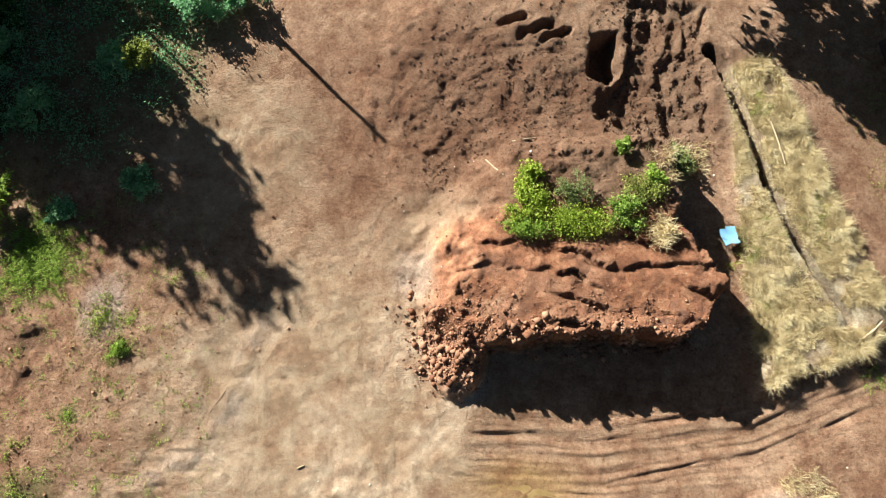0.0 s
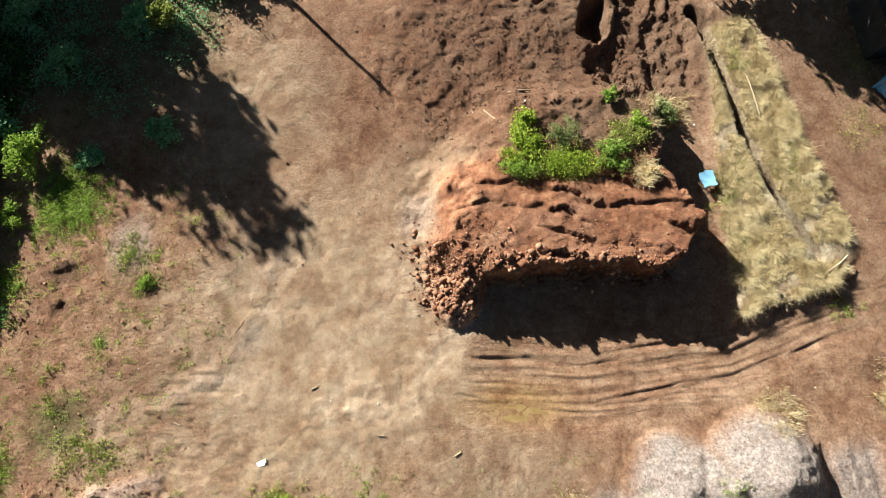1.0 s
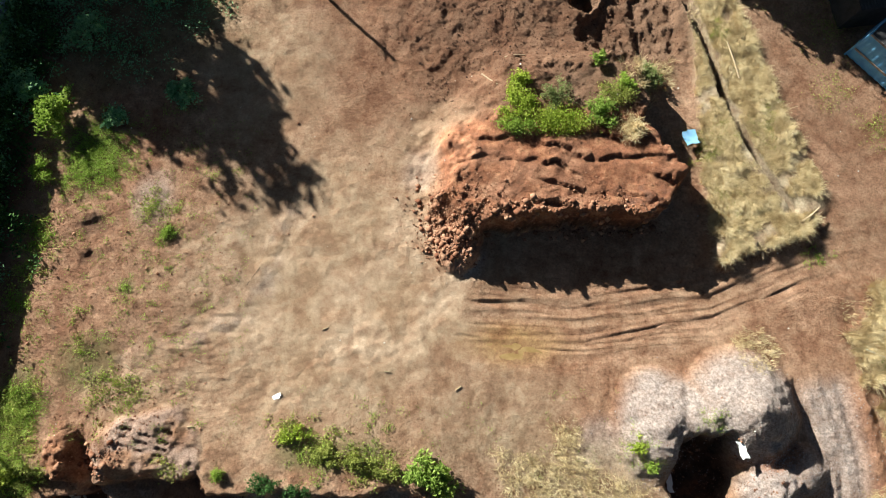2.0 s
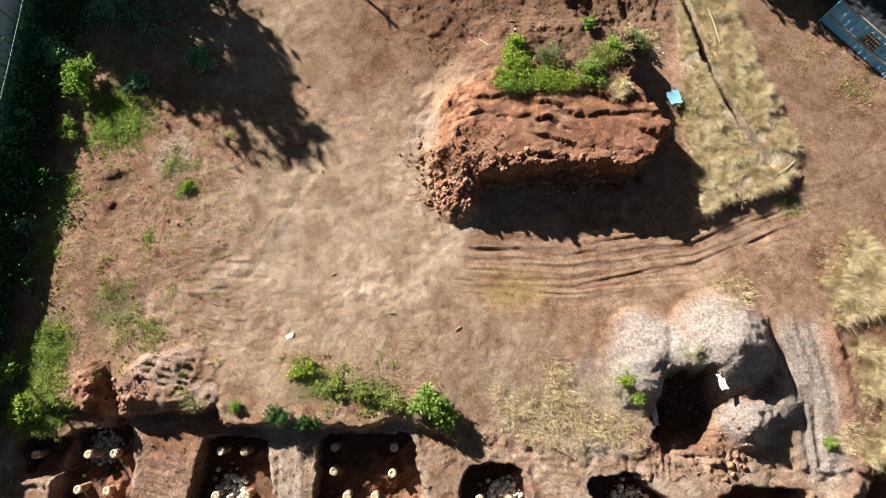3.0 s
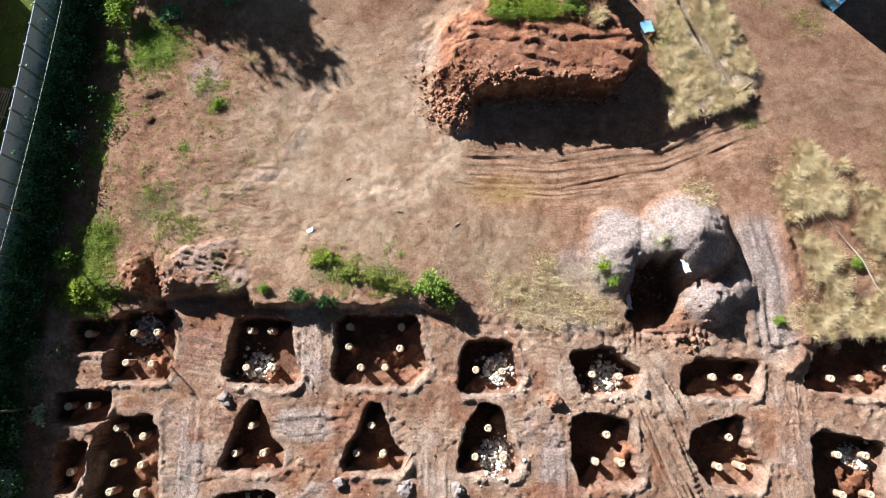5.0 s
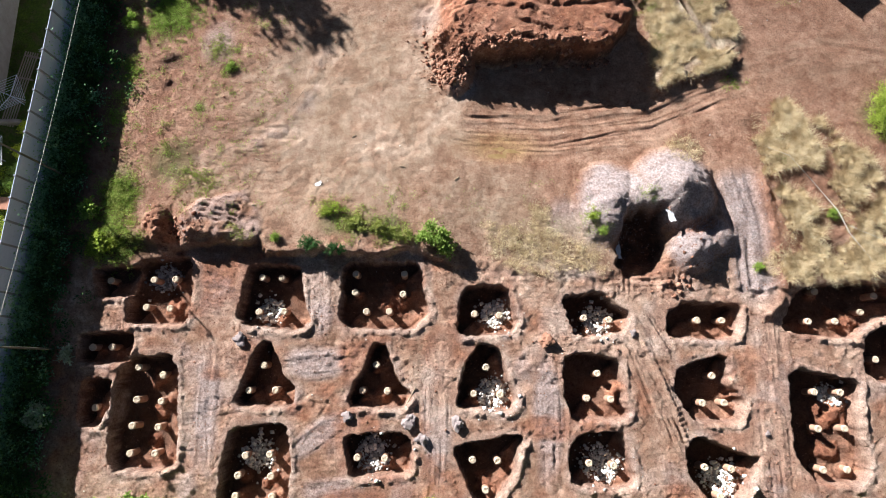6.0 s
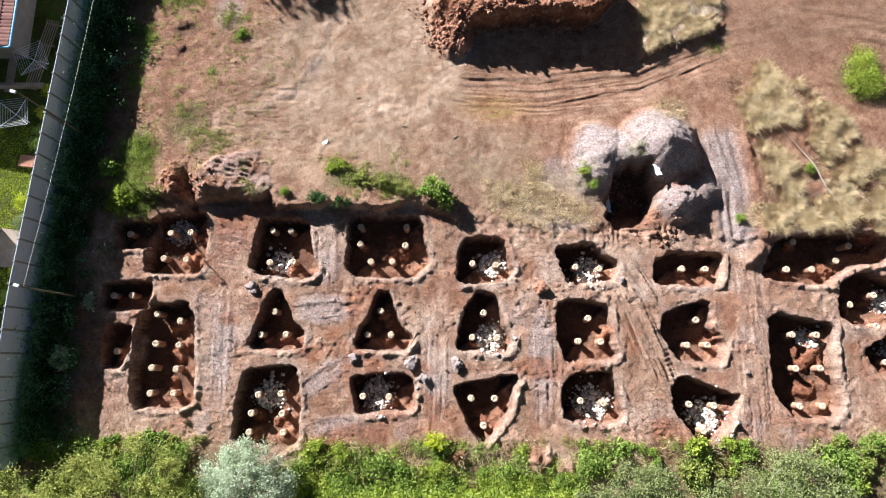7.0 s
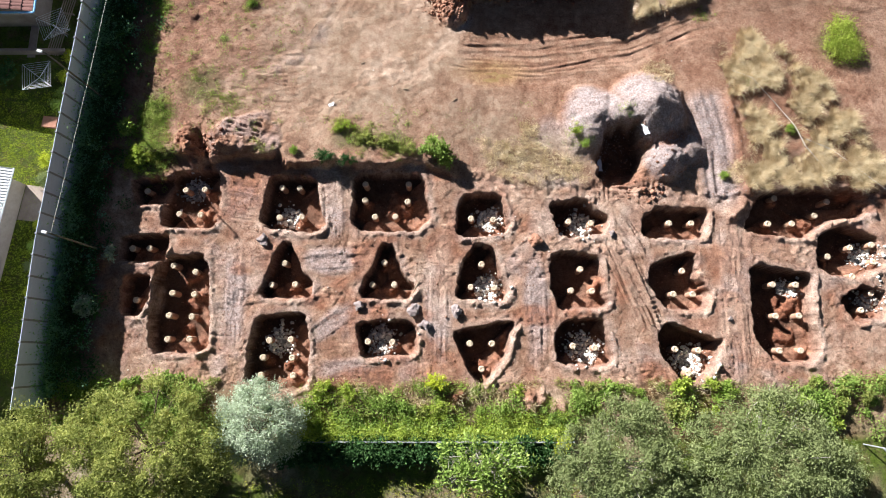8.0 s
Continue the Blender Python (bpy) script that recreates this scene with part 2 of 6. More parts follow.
GRAVEL = two_tone("gravel_stone", (0.30, 0.25, 0.235), (0.50, 0.43, 0.405), 0.8, 14, 0.95, islands=0.2)
WALL_GREY = two_tone("precast_concrete", (0.46, 0.53, 0.64), (0.68, 0.75, 0.85), 0.7, 10, 0.9, relief=0.3)
BARK = two_tone("bark", (0.09, 0.06, 0.04), (0.24, 0.18, 0.13), 3, 20, 0.95)
PALE_BARK = two_tone("pale_bark", (0.34, 0.3, 0.25), (0.6, 0.56, 0.48), 3, 20, 0.9)
STEEL = two_tone("galvanised_steel", (0.5, 0.52, 0.54), (0.72, 0.74, 0.76), 3, 30, 0.45, 0.6, relief=0.1)
WHITE = two_tone("white_paint", (0.7, 0.7, 0.68), (0.85, 0.85, 0.83), 2, 20, 0.5, relief=0.1)
BLUE = two_tone("blue_steel_paint", (0.10, 0.36, 0.72), (0.26, 0.60, 0.92), 0.9, 9, 0.5, 0.0, relief=0.15)
RUST = two_tone("rusty_edge", (0.16, 0.09, 0.06), (0.5, 0.44, 0.38), 2, 12, 0.9)
POLE_PAINT = two_tone("weathered_pole", (0.09, 0.085, 0.06), (0.2, 0.19, 0.14), 2, 14, 0.8)
DARK_STEEL = two_tone("dark_steel", (0.02, 0.02, 0.022), (0.07, 0.07, 0.075), 2, 12, 0.6)
SHEET_BLUE = two_tone("pale_blue_sheet", (0.20, 0.46, 0.74), (0.34, 0.6, 0.84), 2, 12, 0.5, relief=0.2)
SHEET_WHITE = two_tone("white_board", (0.72, 0.74, 0.76), (0.88, 0.9, 0.9), 1.5, 12, 0.6, relief=0.2)
CLAY_TILE = two_tone("clay_tile", (0.17, 0.075, 0.06), (0.33, 0.16, 0.13), 2, 15, 0.85, islands=0.4)
WOOD = two_tone("weathered_wood", (0.24, 0.18, 0.12), (0.46, 0.36, 0.25), 2, 25, 0.85)
DARK_WOOD = two_tone("dark_timber", (0.05, 0.035, 0.025), (0.13, 0.09, 0.065), 2, 25, 0.8)
BRICK = two_tone("brick_red", (0.28, 0.12, 0.07), (0.5, 0.26, 0.17), 4, 25, 0.9)
PAVING = two_tone("paving_concrete", (0.26, 0.2, 0.16), (0.44, 0.36, 0.29), 1.5, 14, 0.9)
HOSE = two_tone("white_hose", (0.62, 0.6, 0.52), (0.8, 0.78, 0.7), 2, 20, 0.6)
TWIG = two_tone("dry_stick", (0.30, 0.22, 0.14), (0.55, 0.44, 0.30), 3, 20, 0.9)
MUD_WATER, _n, _l, _b = material("muddy_water", 0.12)
_b.inputs["Specular IOR Level"].default_value = 0.5
_w = _n.new("ShaderNodeTexCoord").outputs["Object"]
_l.new(ramp(_n, _l, noise_node(_n, _l, 1.2, 5, 0.6, _w), (0.35, (0.27, 0.17, 0.07)), (0.65, (0.38, 0.26, 0.12))), _b.inputs["Base Color"])
DRY_GRASS = leaf_material("dry_grass_blade", (0.34, 0.24, 0.12), (0.70, 0.56, 0.33), (0.90, 0.80, 0.56))
GREEN_LEAF = leaf_material("weed_leaf", (0.076, 0.133, 0.026), (0.275, 0.390, 0.078), (0.523, 0.608, 0.188))
BRIGHT_LEAF = leaf_material("young_leaf", (0.133, 0.210, 0.031), (0.313, 0.428, 0.074), (0.551, 0.628, 0.209))
OLIVE_LEAF = leaf_material("olive_leaf", (0.108, 0.137, 0.033), (0.335, 0.372, 0.095), (0.648, 0.637, 0.199))
FEATHER_LEAF = leaf_material("grey_green_leaf", (0.12, 0.15, 0.055), (0.26, 0.305, 0.12), (0.40, 0.44, 0.20))
SILVER_LEAF = leaf_material("silver_leaf", (0.2, 0.25, 0.15), (0.5, 0.58, 0.40), (0.8, 0.85, 0.66))
DARK_LEAF = leaf_material("dark_leaf", (0.03, 0.07, 0.022), (0.075, 0.16, 0.05), (0.16, 0.28, 0.08))
# leaf for shaded plants: brightened and blued to stand in for skylight
SHADE_LEAF = leaf_material("skylit_leaf", (0.10, 0.22, 0.11), (0.28, 0.50, 0.26), (0.48, 0.70, 0.40))
YELLOW_LEAF = leaf_material("yellow_leaf", (0.30, 0.36, 0.02), (0.55, 0.6, 0.05), (0.75, 0.75, 0.12))
YOUNG_GREEN = leaf_material("bright_leaf", (0.140, 0.206, 0.028), (0.378, 0.470, 0.067), (0.648, 0.686, 0.171))
LAWN_BLADE = leaf_material("lawn_blade", (0.24, 0.32, 0.016), (0.44, 0.54, 0.035), (0.58, 0.66, 0.08), 0.15)
PETAL = leaf_material("white_petal", (0.5, 0.45, 0.35), (0.75, 0.7, 0.6), (0.85, 0.82, 0.75))

# ---- the ground: one sheet, finer on the site ----
def spread(lo, hi, fine):
    core = np.arange(lo, hi + fine / 2, fine)
    grow = np.cumsum(0.3 * 1.22 ** np.arange(1, 38))
    return np.concatenate([lo - grow[::-1], core, hi + grow])


GX, GY = spread(-33.0, 38.0, 0.095), spread(-17.5, 43.0, 0.095)
X, Y = np.meshgrid(GX, GY)
BANK = [(-30, 7.2), (-20.2, 5.9), (-19.3, 6.5), (-14.2, 6.5), (-13.5, 5.4), (-11.6, 5.3), (-2.2, 5.4), (0, 4.8), (5, 3.6), (12, 3.6), (16, 3.8), (21, 2.6), (25.5, 2.8), (27, 3.0), (36, 2.6), (42, 2.5)]
TERRACE = -0.4
side, run = along(X, Y, BANK)
side = side + 0.9 * fbm(X * 0.33, Y * 0.33, 4, 5) + 0.14 * fbm(X * 2.2, Y * 2.2, 3, 6)
near_bank = np.interp(run, [0, 10, 25, 29.5, 33, 47, 55, 60, 70], [0.3, 1.0, 1.1, 0.7, 0.08, 0.05, 0.15, 0.6, 0.4])
H = TERRACE + step(-0.2, 0.2, side) * near_bank * np.exp(-np.clip(side, 0, 40) / 4.5) + step(-0.5, 9, side) * 0.4
H = H + 0.10 * fbm(X * 0.12, Y * 0.12, 3, 1) + 0.07 * fbm(X * 0.55, Y * 0.55, 4, 2) + 0.022 * fbm(X * 2.4, Y * 2.4, 3, 4)
H += 0.16 * np.exp(-(side / 1.1) ** 2) * fbm(X * 1.7, Y * 1.7, 5, 9)
far_out = step(0, 20, np.maximum(np.maximum(X - 40, -36 - X), np.maximum(Y - 46, -22 - Y)))
on_terrace = 1 - step(-0.4, 0.4, side)
tan = np.zeros_like(X)
grey, dark, red, lawn, straw, weed, ochre, pale = (np.zeros_like(X) for _ in range(8))

# dusty levelled soil, shallow hummocks
dusty = np.maximum.reduce([blob(X, Y, -6.5, 17, 9.5, 9, 20, 0.5, 11), 0.8 * blob(X, Y, -12, 31.5, 4.5, 5.5, 0, 0.6, 12), 0.8 * blob(X, Y, -1.0, 25.5, 3.2, 4, 0, 0.5, 13), 0.6 * blob(X, Y, -14, 11, 7, 4, 0, 0.6, 14), 0.7 * blob(X, Y, 2, 9.5, 5, 3.5, 0, 0.6, 14)])
tan = np.maximum(tan, dusty)
H += dusty * (0.17 * np.abs(fbm(X * 0.6 + 3, Y * 0.6, 5, 21)) * np.clip(0.7 + fbm(X * 0.3, Y * 0.3, 2, 8), 0.1, 1.5) + 0.02 * fbm(X * 2.1, Y * 2.1, 4, 22))
# redder earth on the open ground to the west and north and along the track
rust = np.maximum.reduce([0.8 * blob(X, Y, -20.5, 18, 8.0, 12, 0, 0.5, 15), 0.9 * blob(X, Y, 3.5, 10.5, 9, 4.0, 0, 0.6, 114), 0.5 * blob(X, Y, -9, 9.5, 6, 3, 0, 0.6, 113), 0.95 * blob(X, Y, -2, 33, 11, 9, -10, 0.6, 16), 0.6 * blob(X, Y, 27, 20, 10, 14, 25, 0.4, 17), 0.6 * blob(X, Y, -3, 8.0, 9, 2.6, 0, 0.5, 18), 0.55 * blob(X, Y, 9, 16.5, 9, 3.5, 10, 0.5, 19)])
rust = rust * (1 - 0.5 * dusty)
H += 0.05 * blob(X, Y, -20, 17, 7, 10, 0, 0.5, 15) * fbm(X * 1.3, Y * 2.4, 5, 20)
pale = np.maximum(pale, 0.28 * blob(X, Y, -5.5, 17.5, 7.5, 7.5, 20, 0.6, 11) * step(-0.25, 0.45, fbm(X * 0.35, Y * 0.35, 4, 23)))
# dark turned earth to the north
turned = np.maximum.reduce([blob(X, Y, 3.5, 35.5, 8, 6, -10, 0.45, 31), blob(X, Y, 12.5, 37, 4.5, 6.5, 0, 0.3, 32)])
dark = np.maximum.reduce([dark, 0.55 * turned, 0.3 * blob(X, Y, -3.5, 32.5, 6.5, 6.5, 0, 0.5, 24)])
H += turned * (0.2 * fbm(X * 1.4, Y * 1.4, 5, 33) + 0.07 * np.abs(fbm(X * 3.2, Y * 3.2, 3, 34))) + 0.5 * blob(X, Y, 2.5, 35.5, 6, 5, 0, 0.6, 35)
lowered = sd_poly(X, Y, [(8.9, 35.2), (8.6, 33.6), (11, 32.4), (15.3, 33), (15.7, 41), (11.2, 42), (10.7, 37)]) + 0.4 * fbm(X, Y, 3, 36)
H += (1 - step(-0.35, 0.2, lowered)) * (-0.45 + 0.24 * vnoise(X * 1.7 + 3.0 * vnoise(X * 0.25, Y * 0.3, 30), Y * 0.5 + 1.5 * vnoise(X * 0.4, Y * 0.2, 29), 37) + 0.2 * fbm(X * 2.2, Y * 1.6, 4, 39))
hole = sd_poly(X, Y, [(8.7, 39.3), (10.3, 39.6), (10.3, 37.0), (9.6, 36.0), (8.1, 36.5)]) + 0.2 * fbm(X * 0.9, Y * 0.9, 4, 38)
H -= 2.0 * (1 - step(-0.5, 0.1, hole))

for ax, ay, bx, by in ((2.84, 39.7, 4.57, 40.4), (4.03, 38.7, 6.1, 40.0), (5.46, 38.5, 7.1, 39.6)):
    scrape, scrape_run = along(X, Y, [(ax, ay), (bx, by)])
    H -= 0.8 * (1 - step(0.0, 0.4, np.abs(scrape + 0.3 * fbm(X * 1.1, Y * 1.1, 4, 40)))) * step(-0.1, 1.2, scrape_run)
# the spoil mound with its furrowed top, steep south and east faces
crest = sd_poly(X, Y, [(0.6, 25.8), (0.2, 22.6), (2.2, 20.9), (5, 21.2), (8.8, 21.2), (11.6, 21.3), (12.9, 22.0), (14.6, 24.1), (13.2, 25.6), (12.4, 27), (12.1, 31.6), (10.5, 32.0), (4.2, 30.6), (2.6, 28)])
gy, gx = np.gradient(crest, GY, GX)
size = np.hypot(gx, gy) + 1e-6
crest = crest + 0.5 * fbm(X * 0.8, Y * 0.8, 5, 41) 
west, north = np.clip(-gx / size, 0, 1), np.clip(gy / size, 0, 1)
slope = 0.45 + 1.9 * west + 2.0 * north * step(10.8, 8.5, X)
crest = crest + 0.09 * fbm(X * 2.6, Y * 2.6, 3, 42) * (1 - np.clip(west + north, 0, 1))
lift = 1 - step(-0.3, 1.0, crest / slope)
furrow = Y + 0.10 * X + 1.25 * fbm(X * 0.36, Y * 0.5, 5, 43)
saw = (-furrow / 1.3) % 1.0
ridge = np.where(saw < 0.88, saw / 0.88, (1 - saw) / 0.12)
furrowed = step(27.6, 26.0, Y) * step(0.5, -1.0, crest)
top = 2.2 + 0.36 * np.clip((27 - Y) / 6, 0, 1) + 0.14 * fbm(X * 0.6, Y * 0.6, 3, 44)
H = H + lift * (top + 0.42 * (ridge - 0.5) * furrowed * np.clip(0.55 + 0.9 * vnoise(X * 0.45, Y * 0.6, 45), 0.05, 1.3) + (0.11 + 0.2 * step(-1.5, -0.1, crest)) * fbm(X * 1.7, Y * 1.7, 5, 46))
red = np.maximum(red, step(0.15, 0.7, lift) * step(28.5, 27, Y))
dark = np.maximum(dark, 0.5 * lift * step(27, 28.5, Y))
# broken spur at its south-west corner
spur_edge = sd_poly(X, Y, [(-1.6, 21.6), (-0.7, 18.9), (0.8, 17.8), (2.0, 19.3), (2.3, 21.4), (0.2, 23.2)]) + 0.35 * fbm(X * 0.9, Y * 0.9, 4, 47)
spur = (1 - step(-0.3, 0.25, spur_edge)) * np.clip((X + 1.9) / 3.3, 0, 1)
H += spur * (0.55 + 0.75 * step(17.8, 20.5, Y) + 0.55 * fbm(X * 1.3, Y * 1.3, 5, 48) + 0.4 * np.abs(fbm(X * 2.6, Y * 2.6, 3, 26))) * (1 - lift)
dark = np.maximum(dark, 0.5 * step(0.1, 0.4, spur) * step(-0.2, 0.4, fbm(X, Y, 4, 25)))
red, grey = np.maximum(red, 0.7 * step(0.1, 0.4, spur)), np.maximum(grey, 0.55 * blob(X, Y, 1.2, 19, 1.1, 1.2, 0, 0.4, 48))
grey = np.maximum(grey, 0.6 * blob(X, Y, 11, 22, 2.2, 0.7, 10, 0.5, 49))
tan = np.maximum(tan, 0.9 * blob(X, Y, 0.2, 25.4, 2.2, 2.4, 30, 0.5, 28))
rust = np.maximum(rust, 0.8 * blob(X, Y, -0.6, 23.0, 3.0, 4.2, 0, 0.5, 73))
grey = np.maximum(grey, 0.3 * blob(X, Y, -1.6, 24.6, 1.2, 1.3, 0, 0.6, 27))
tan = np.maximum(tan, np.maximum(0.35 * lift * step(1.0, -0.5, X), 0.3 * lift * furrowed * step(0.05, 0.7, fbm(X * 0.5, Y * 0.9, 4, 50))))
pale = np.maximum.reduce([pale, 0.15 * lift * furrowed * step(-0.2, 0.5, fbm(X * 0.4, Y * 0.8, 4, 50))])
H += 0.14 * blob(X, Y, -0.4, 24.4, 2.4, 3.4, 0, 0.5, 28) * fbm(X * 1.9, Y * 1.9, 5, 74)
# steep south and east faces: their shade is painted in as near-black soil
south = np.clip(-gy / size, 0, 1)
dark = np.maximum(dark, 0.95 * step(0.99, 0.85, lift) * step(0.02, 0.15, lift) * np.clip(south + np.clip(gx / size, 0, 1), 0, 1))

# road with wheel ruts south of the mound
ROAD = [(-1.0, 15.6), (1.4, 15.2), (8, 14.9), (16, 16.2), (21, 18.4), (28, 20.8), (38, 22.5)]
side3, run3 = along(X, Y, ROAD)
on_road = np.exp(-(side3 / 2.1) ** 4) * step(1.5, 3.5, run3)
wheel = vnoise(side3 * 2.1 + 0.7 * vnoise(run3 * 0.09, side3 * 0.3, 51), run3 * 0.13, 52)
wheel2 = vnoise(side3 * 4.6 + 0.8 * vnoise(run3 * 0.12, side3 * 0.3, 53), run3 * 0.22, 54)
H += on_road * (0.04 * wheel + 0.045 * wheel2 + 0.04 * vnoise(side3 * 6.0 + vnoise(run3 * 0.15, side3 * 0.4, 119), run3 * 0.3, 118) - 0.10) * step(32, 18, run3)
for k in range(26):
    base = -2.2 + 0.165 * k
    off = side3 - base - 0.6 * vnoise(run3 * 0.1 + 3.7 * k, 0.5 + 0 * run3, 58) - 0.1 * vnoise(run3 * 0.7 + k, 1.5 + 0 * run3, 59)
    worn = step(0.1, 0.6, vnoise(run3 * 0.24 + 5.1 * k, 2.5 + 0 * run3, 60)) * step(1.5, 3.0, run3) * step(27, 17, run3)
    worn = worn * (0.4 + 0.8 * (k * 7 % 5) / 4)
    H += worn * (0.03 * np.exp(-(((off - 0.16) / 0.09) ** 2)) - 0.085 * np.exp(-((off / 0.075) ** 2)))
tan = np.maximum(tan, 0.5 * on_road * (0.5 + 0.5 * wheel))
ochre = np.maximum(ochre, 0.6 * blob(X, Y, 4.2, 13.7, 3.0, 1.3, 0, 0.5, 55))
wet = blob(X, Y, 4.2, 13.25, 2.2, 0.65, 0, 0.35, 56, 0.3)
H = H * (1 - 0.9 * wet) + 0.9 * wet * (H[wet > 0.5].mean() - 0.05)
side4, run4 = along(X, Y, [(17.5, 36), (22, 30.5), (26, 25), (30, 21.5), (38, 20)])
dark = np.maximum(dark, 0.22 * np.exp(-(side4 / 5.0) ** 4))
H += np.exp(-(side4 / 2.2) ** 4) * 0.05 * vnoise(side4 * 2.5, run4 * 0.1, 57)

# dry grass strip on a low bench, cut by a narrow trench
STRIP = [(16.2, 37.4), (16.2, 31), (16.3, 26), (16.5, 18.6), (21.3, 20.1), (23.3, 21.3), (24.2, 23.2), (22.6, 27), (20.6, 32.6), (19.3, 37.6)]
strip = sd_poly(X, Y, STRIP) + 0.35 * fbm(X, Y, 3, 61)
on_strip = 1 - step(-0.5, 0.3, strip)
H += 0.3 * on_strip * step(24, 19, Y + 0 * X) + 0.15 * on_strip
straw = np.maximum(straw, 0.85 * on_strip)
TRENCH = [(15.6, 38.2), (16.2, 37.1), (17.1, 33.6), (18.0, 29.7), (19.0, 27.0), (20.0, 24.9), (21.6, 22.2)]
side5, run5 = along(X, Y, TRENCH)
ends = step(17.8, 16.6, run5)
H += 0.45 * np.exp(-np.clip(-side5, 0, 9) / 1.7) * (1 - step(-0.16, 0.02, side5 + 0.1 * vnoise(X * 1.5, Y * 1.5, 63))) * ends
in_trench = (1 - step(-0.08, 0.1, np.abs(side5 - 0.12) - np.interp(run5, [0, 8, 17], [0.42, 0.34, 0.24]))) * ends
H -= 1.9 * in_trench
# trench soil coloured near-black, standing in for the shade inside it
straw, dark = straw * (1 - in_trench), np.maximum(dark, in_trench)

# gravel heaps, the hollow beside them and the rough bank
heaps = [(12.7, 9.2, 3.4, 1.5), (17.3, 10.1, 3.6, 2.7), (18.4, 5.4, 1.9, 1.5), (20.6, 6.6, 1.7, 0.8), (11.8, 7.6, 2.0, 0.5), (18.6, 7.4, 1.6, 0.5)]
for k, (cx, cy, r, h) in enumerate(heaps):
    d = np.hypot(X - cx, Y - cy) / r + 0.13 * fbm(X * 0.75, Y * 0.75, 3, 70 + k)
    cone = np.clip(1 - d, 0, 1)
    H += h * (1.12 * cone - 0.12 * step(0.55, 1.0, cone)) + step(0, 0.3, cone) * ((0.16 if k > 1 else 0.07) * fbm(X * (1.3 if k > 1 else 2.2), Y * (1.3 if k > 1 else 2.2), 5, 80) + 0.05 * np.abs(fbm(X * 4.0, Y * 4.0, 2, 76)))
    grey = np.maximum(grey, (0.95 if k < 3 else 0.7) * step(-0.02, 0.35, cone))
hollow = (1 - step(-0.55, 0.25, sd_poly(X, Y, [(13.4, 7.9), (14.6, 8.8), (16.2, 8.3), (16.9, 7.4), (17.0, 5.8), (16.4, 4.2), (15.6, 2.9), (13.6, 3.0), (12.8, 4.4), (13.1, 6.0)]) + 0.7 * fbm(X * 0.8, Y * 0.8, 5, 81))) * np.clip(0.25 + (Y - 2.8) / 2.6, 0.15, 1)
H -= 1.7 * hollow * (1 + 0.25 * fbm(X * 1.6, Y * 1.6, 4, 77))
# heap shadow in the hollow is painted too: near-black floor, gravel grey removed
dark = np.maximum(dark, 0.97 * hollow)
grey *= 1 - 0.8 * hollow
red = np.maximum(red, 0.8 * blob(X, Y, 19.3, 7.4, 1.4, 0.6, 20, 0.4, 75))
churned = blob(X, Y, 15.2, 3.6, 3.4, 1.5, 0, 0.4, 85)
H += churned * (0.2 * fbm(X * 1.5, Y * 1.5, 4, 79) + 0.05 * np.sin(X * 2 * math.pi / 0.42) * step(0.1, 0.5, vnoise(X * 0.9, Y * 0.4, 78)))
dark, red = np.maximum(dark, 0.4 * churned), np.maximum(red, 0.5 * churned)
GTRACK = [(22.0, 12.6), (22.9, 8), (23.3, 2.6)]
side6, run6 = along(X, Y, GTRACK)
on_gt = np.exp(-(side6 / 1.6) ** 4) * step(0.2, 2.0, run6)
grey = np.maximum(grey, 0.8 * on_gt)
H += on_gt * (0.16 * vnoise(side6 * 2.6 + vnoise(run6 * 0.2, side6 * 0.3, 86), run6 * 0.25, 82) + 0.04 * fbm(X * 3, Y * 3, 2, 83))
H += 0.6 * np.exp(-((side6 - 1.9) / 0.5) ** 2) * step(1, 3, run6) * (0.5 + 0.5 * fbm(X, Y, 3, 84))
red = np.maximum(red, 0.6 * np.exp(-((side6 - 1.9) / 0.7) ** 2) * step(1, 3, run6))

# rough heaps on the bank to the west: a torn lobe, a gully and a tracked shelf
for k, (cx, cy, rx, ry, h) in enumerate([(-22.0, 7.4, 0.9, 1.5, 0.8), (-21.4, 6.0, 0.8, 0.8, 0.7)]):
    d = np.hypot((X - cx) / rx, (Y - cy) / ry) + 0.5 * fbm(X * 1.3, Y * 1.3, 5, 90 + k)
    H += h * step(1.15, 0.35, d) * (1 + 0.5 * fbm(X * 2.5, Y * 2.5, 4, 95))
    red = np.maximum(red, 0.7 * step(1.1, 0.5, d))
shelf = sd_poly(X, Y, [(-19.7, 6.2), (-20.2, 8.1), (-18.6, 9.6), (-15.7, 10.1), (-14.4, 8.8), (-13.9, 7.0), (-14.2, 6.2)]) + 0.35 * fbm(X * 1.1, Y * 1.1, 5, 92)
on_shelf = 1 - step(-0.45, 0.25, shelf)
H += on_shelf * (0.5 * np.clip((-13.2 - X) / 4.0, 0.15, 1) + 0.14 * fbm(X * 2.2, Y * 2.2, 5, 95))
grey, red = np.maximum(grey, 0.55 * on_shelf * step(-0.3, 0.2, fbm(X * 0.7, Y * 0.7, 3, 96))), np.maximum(red, 0.2 * on_shelf)
gully, gully_run = along(X, Y, [(-21.5, 9.0), (-21.1, 7.6), (-20.5, 6.4), (-20.3, 5.0)])
H -= 0.75 * np.exp(-((gully + 0.15 * fbm(X * 2, Y * 2, 3, 94)) / 0.36) ** 2) * step(0.2, 1.4, gully_run)
H += 0.10 * blob(X, Y, -14.5, 11.2, 6, 3.2, -10, 0.4, 94) * np.abs(fbm(X * 0.9, Y * 1.8, 4, 93))
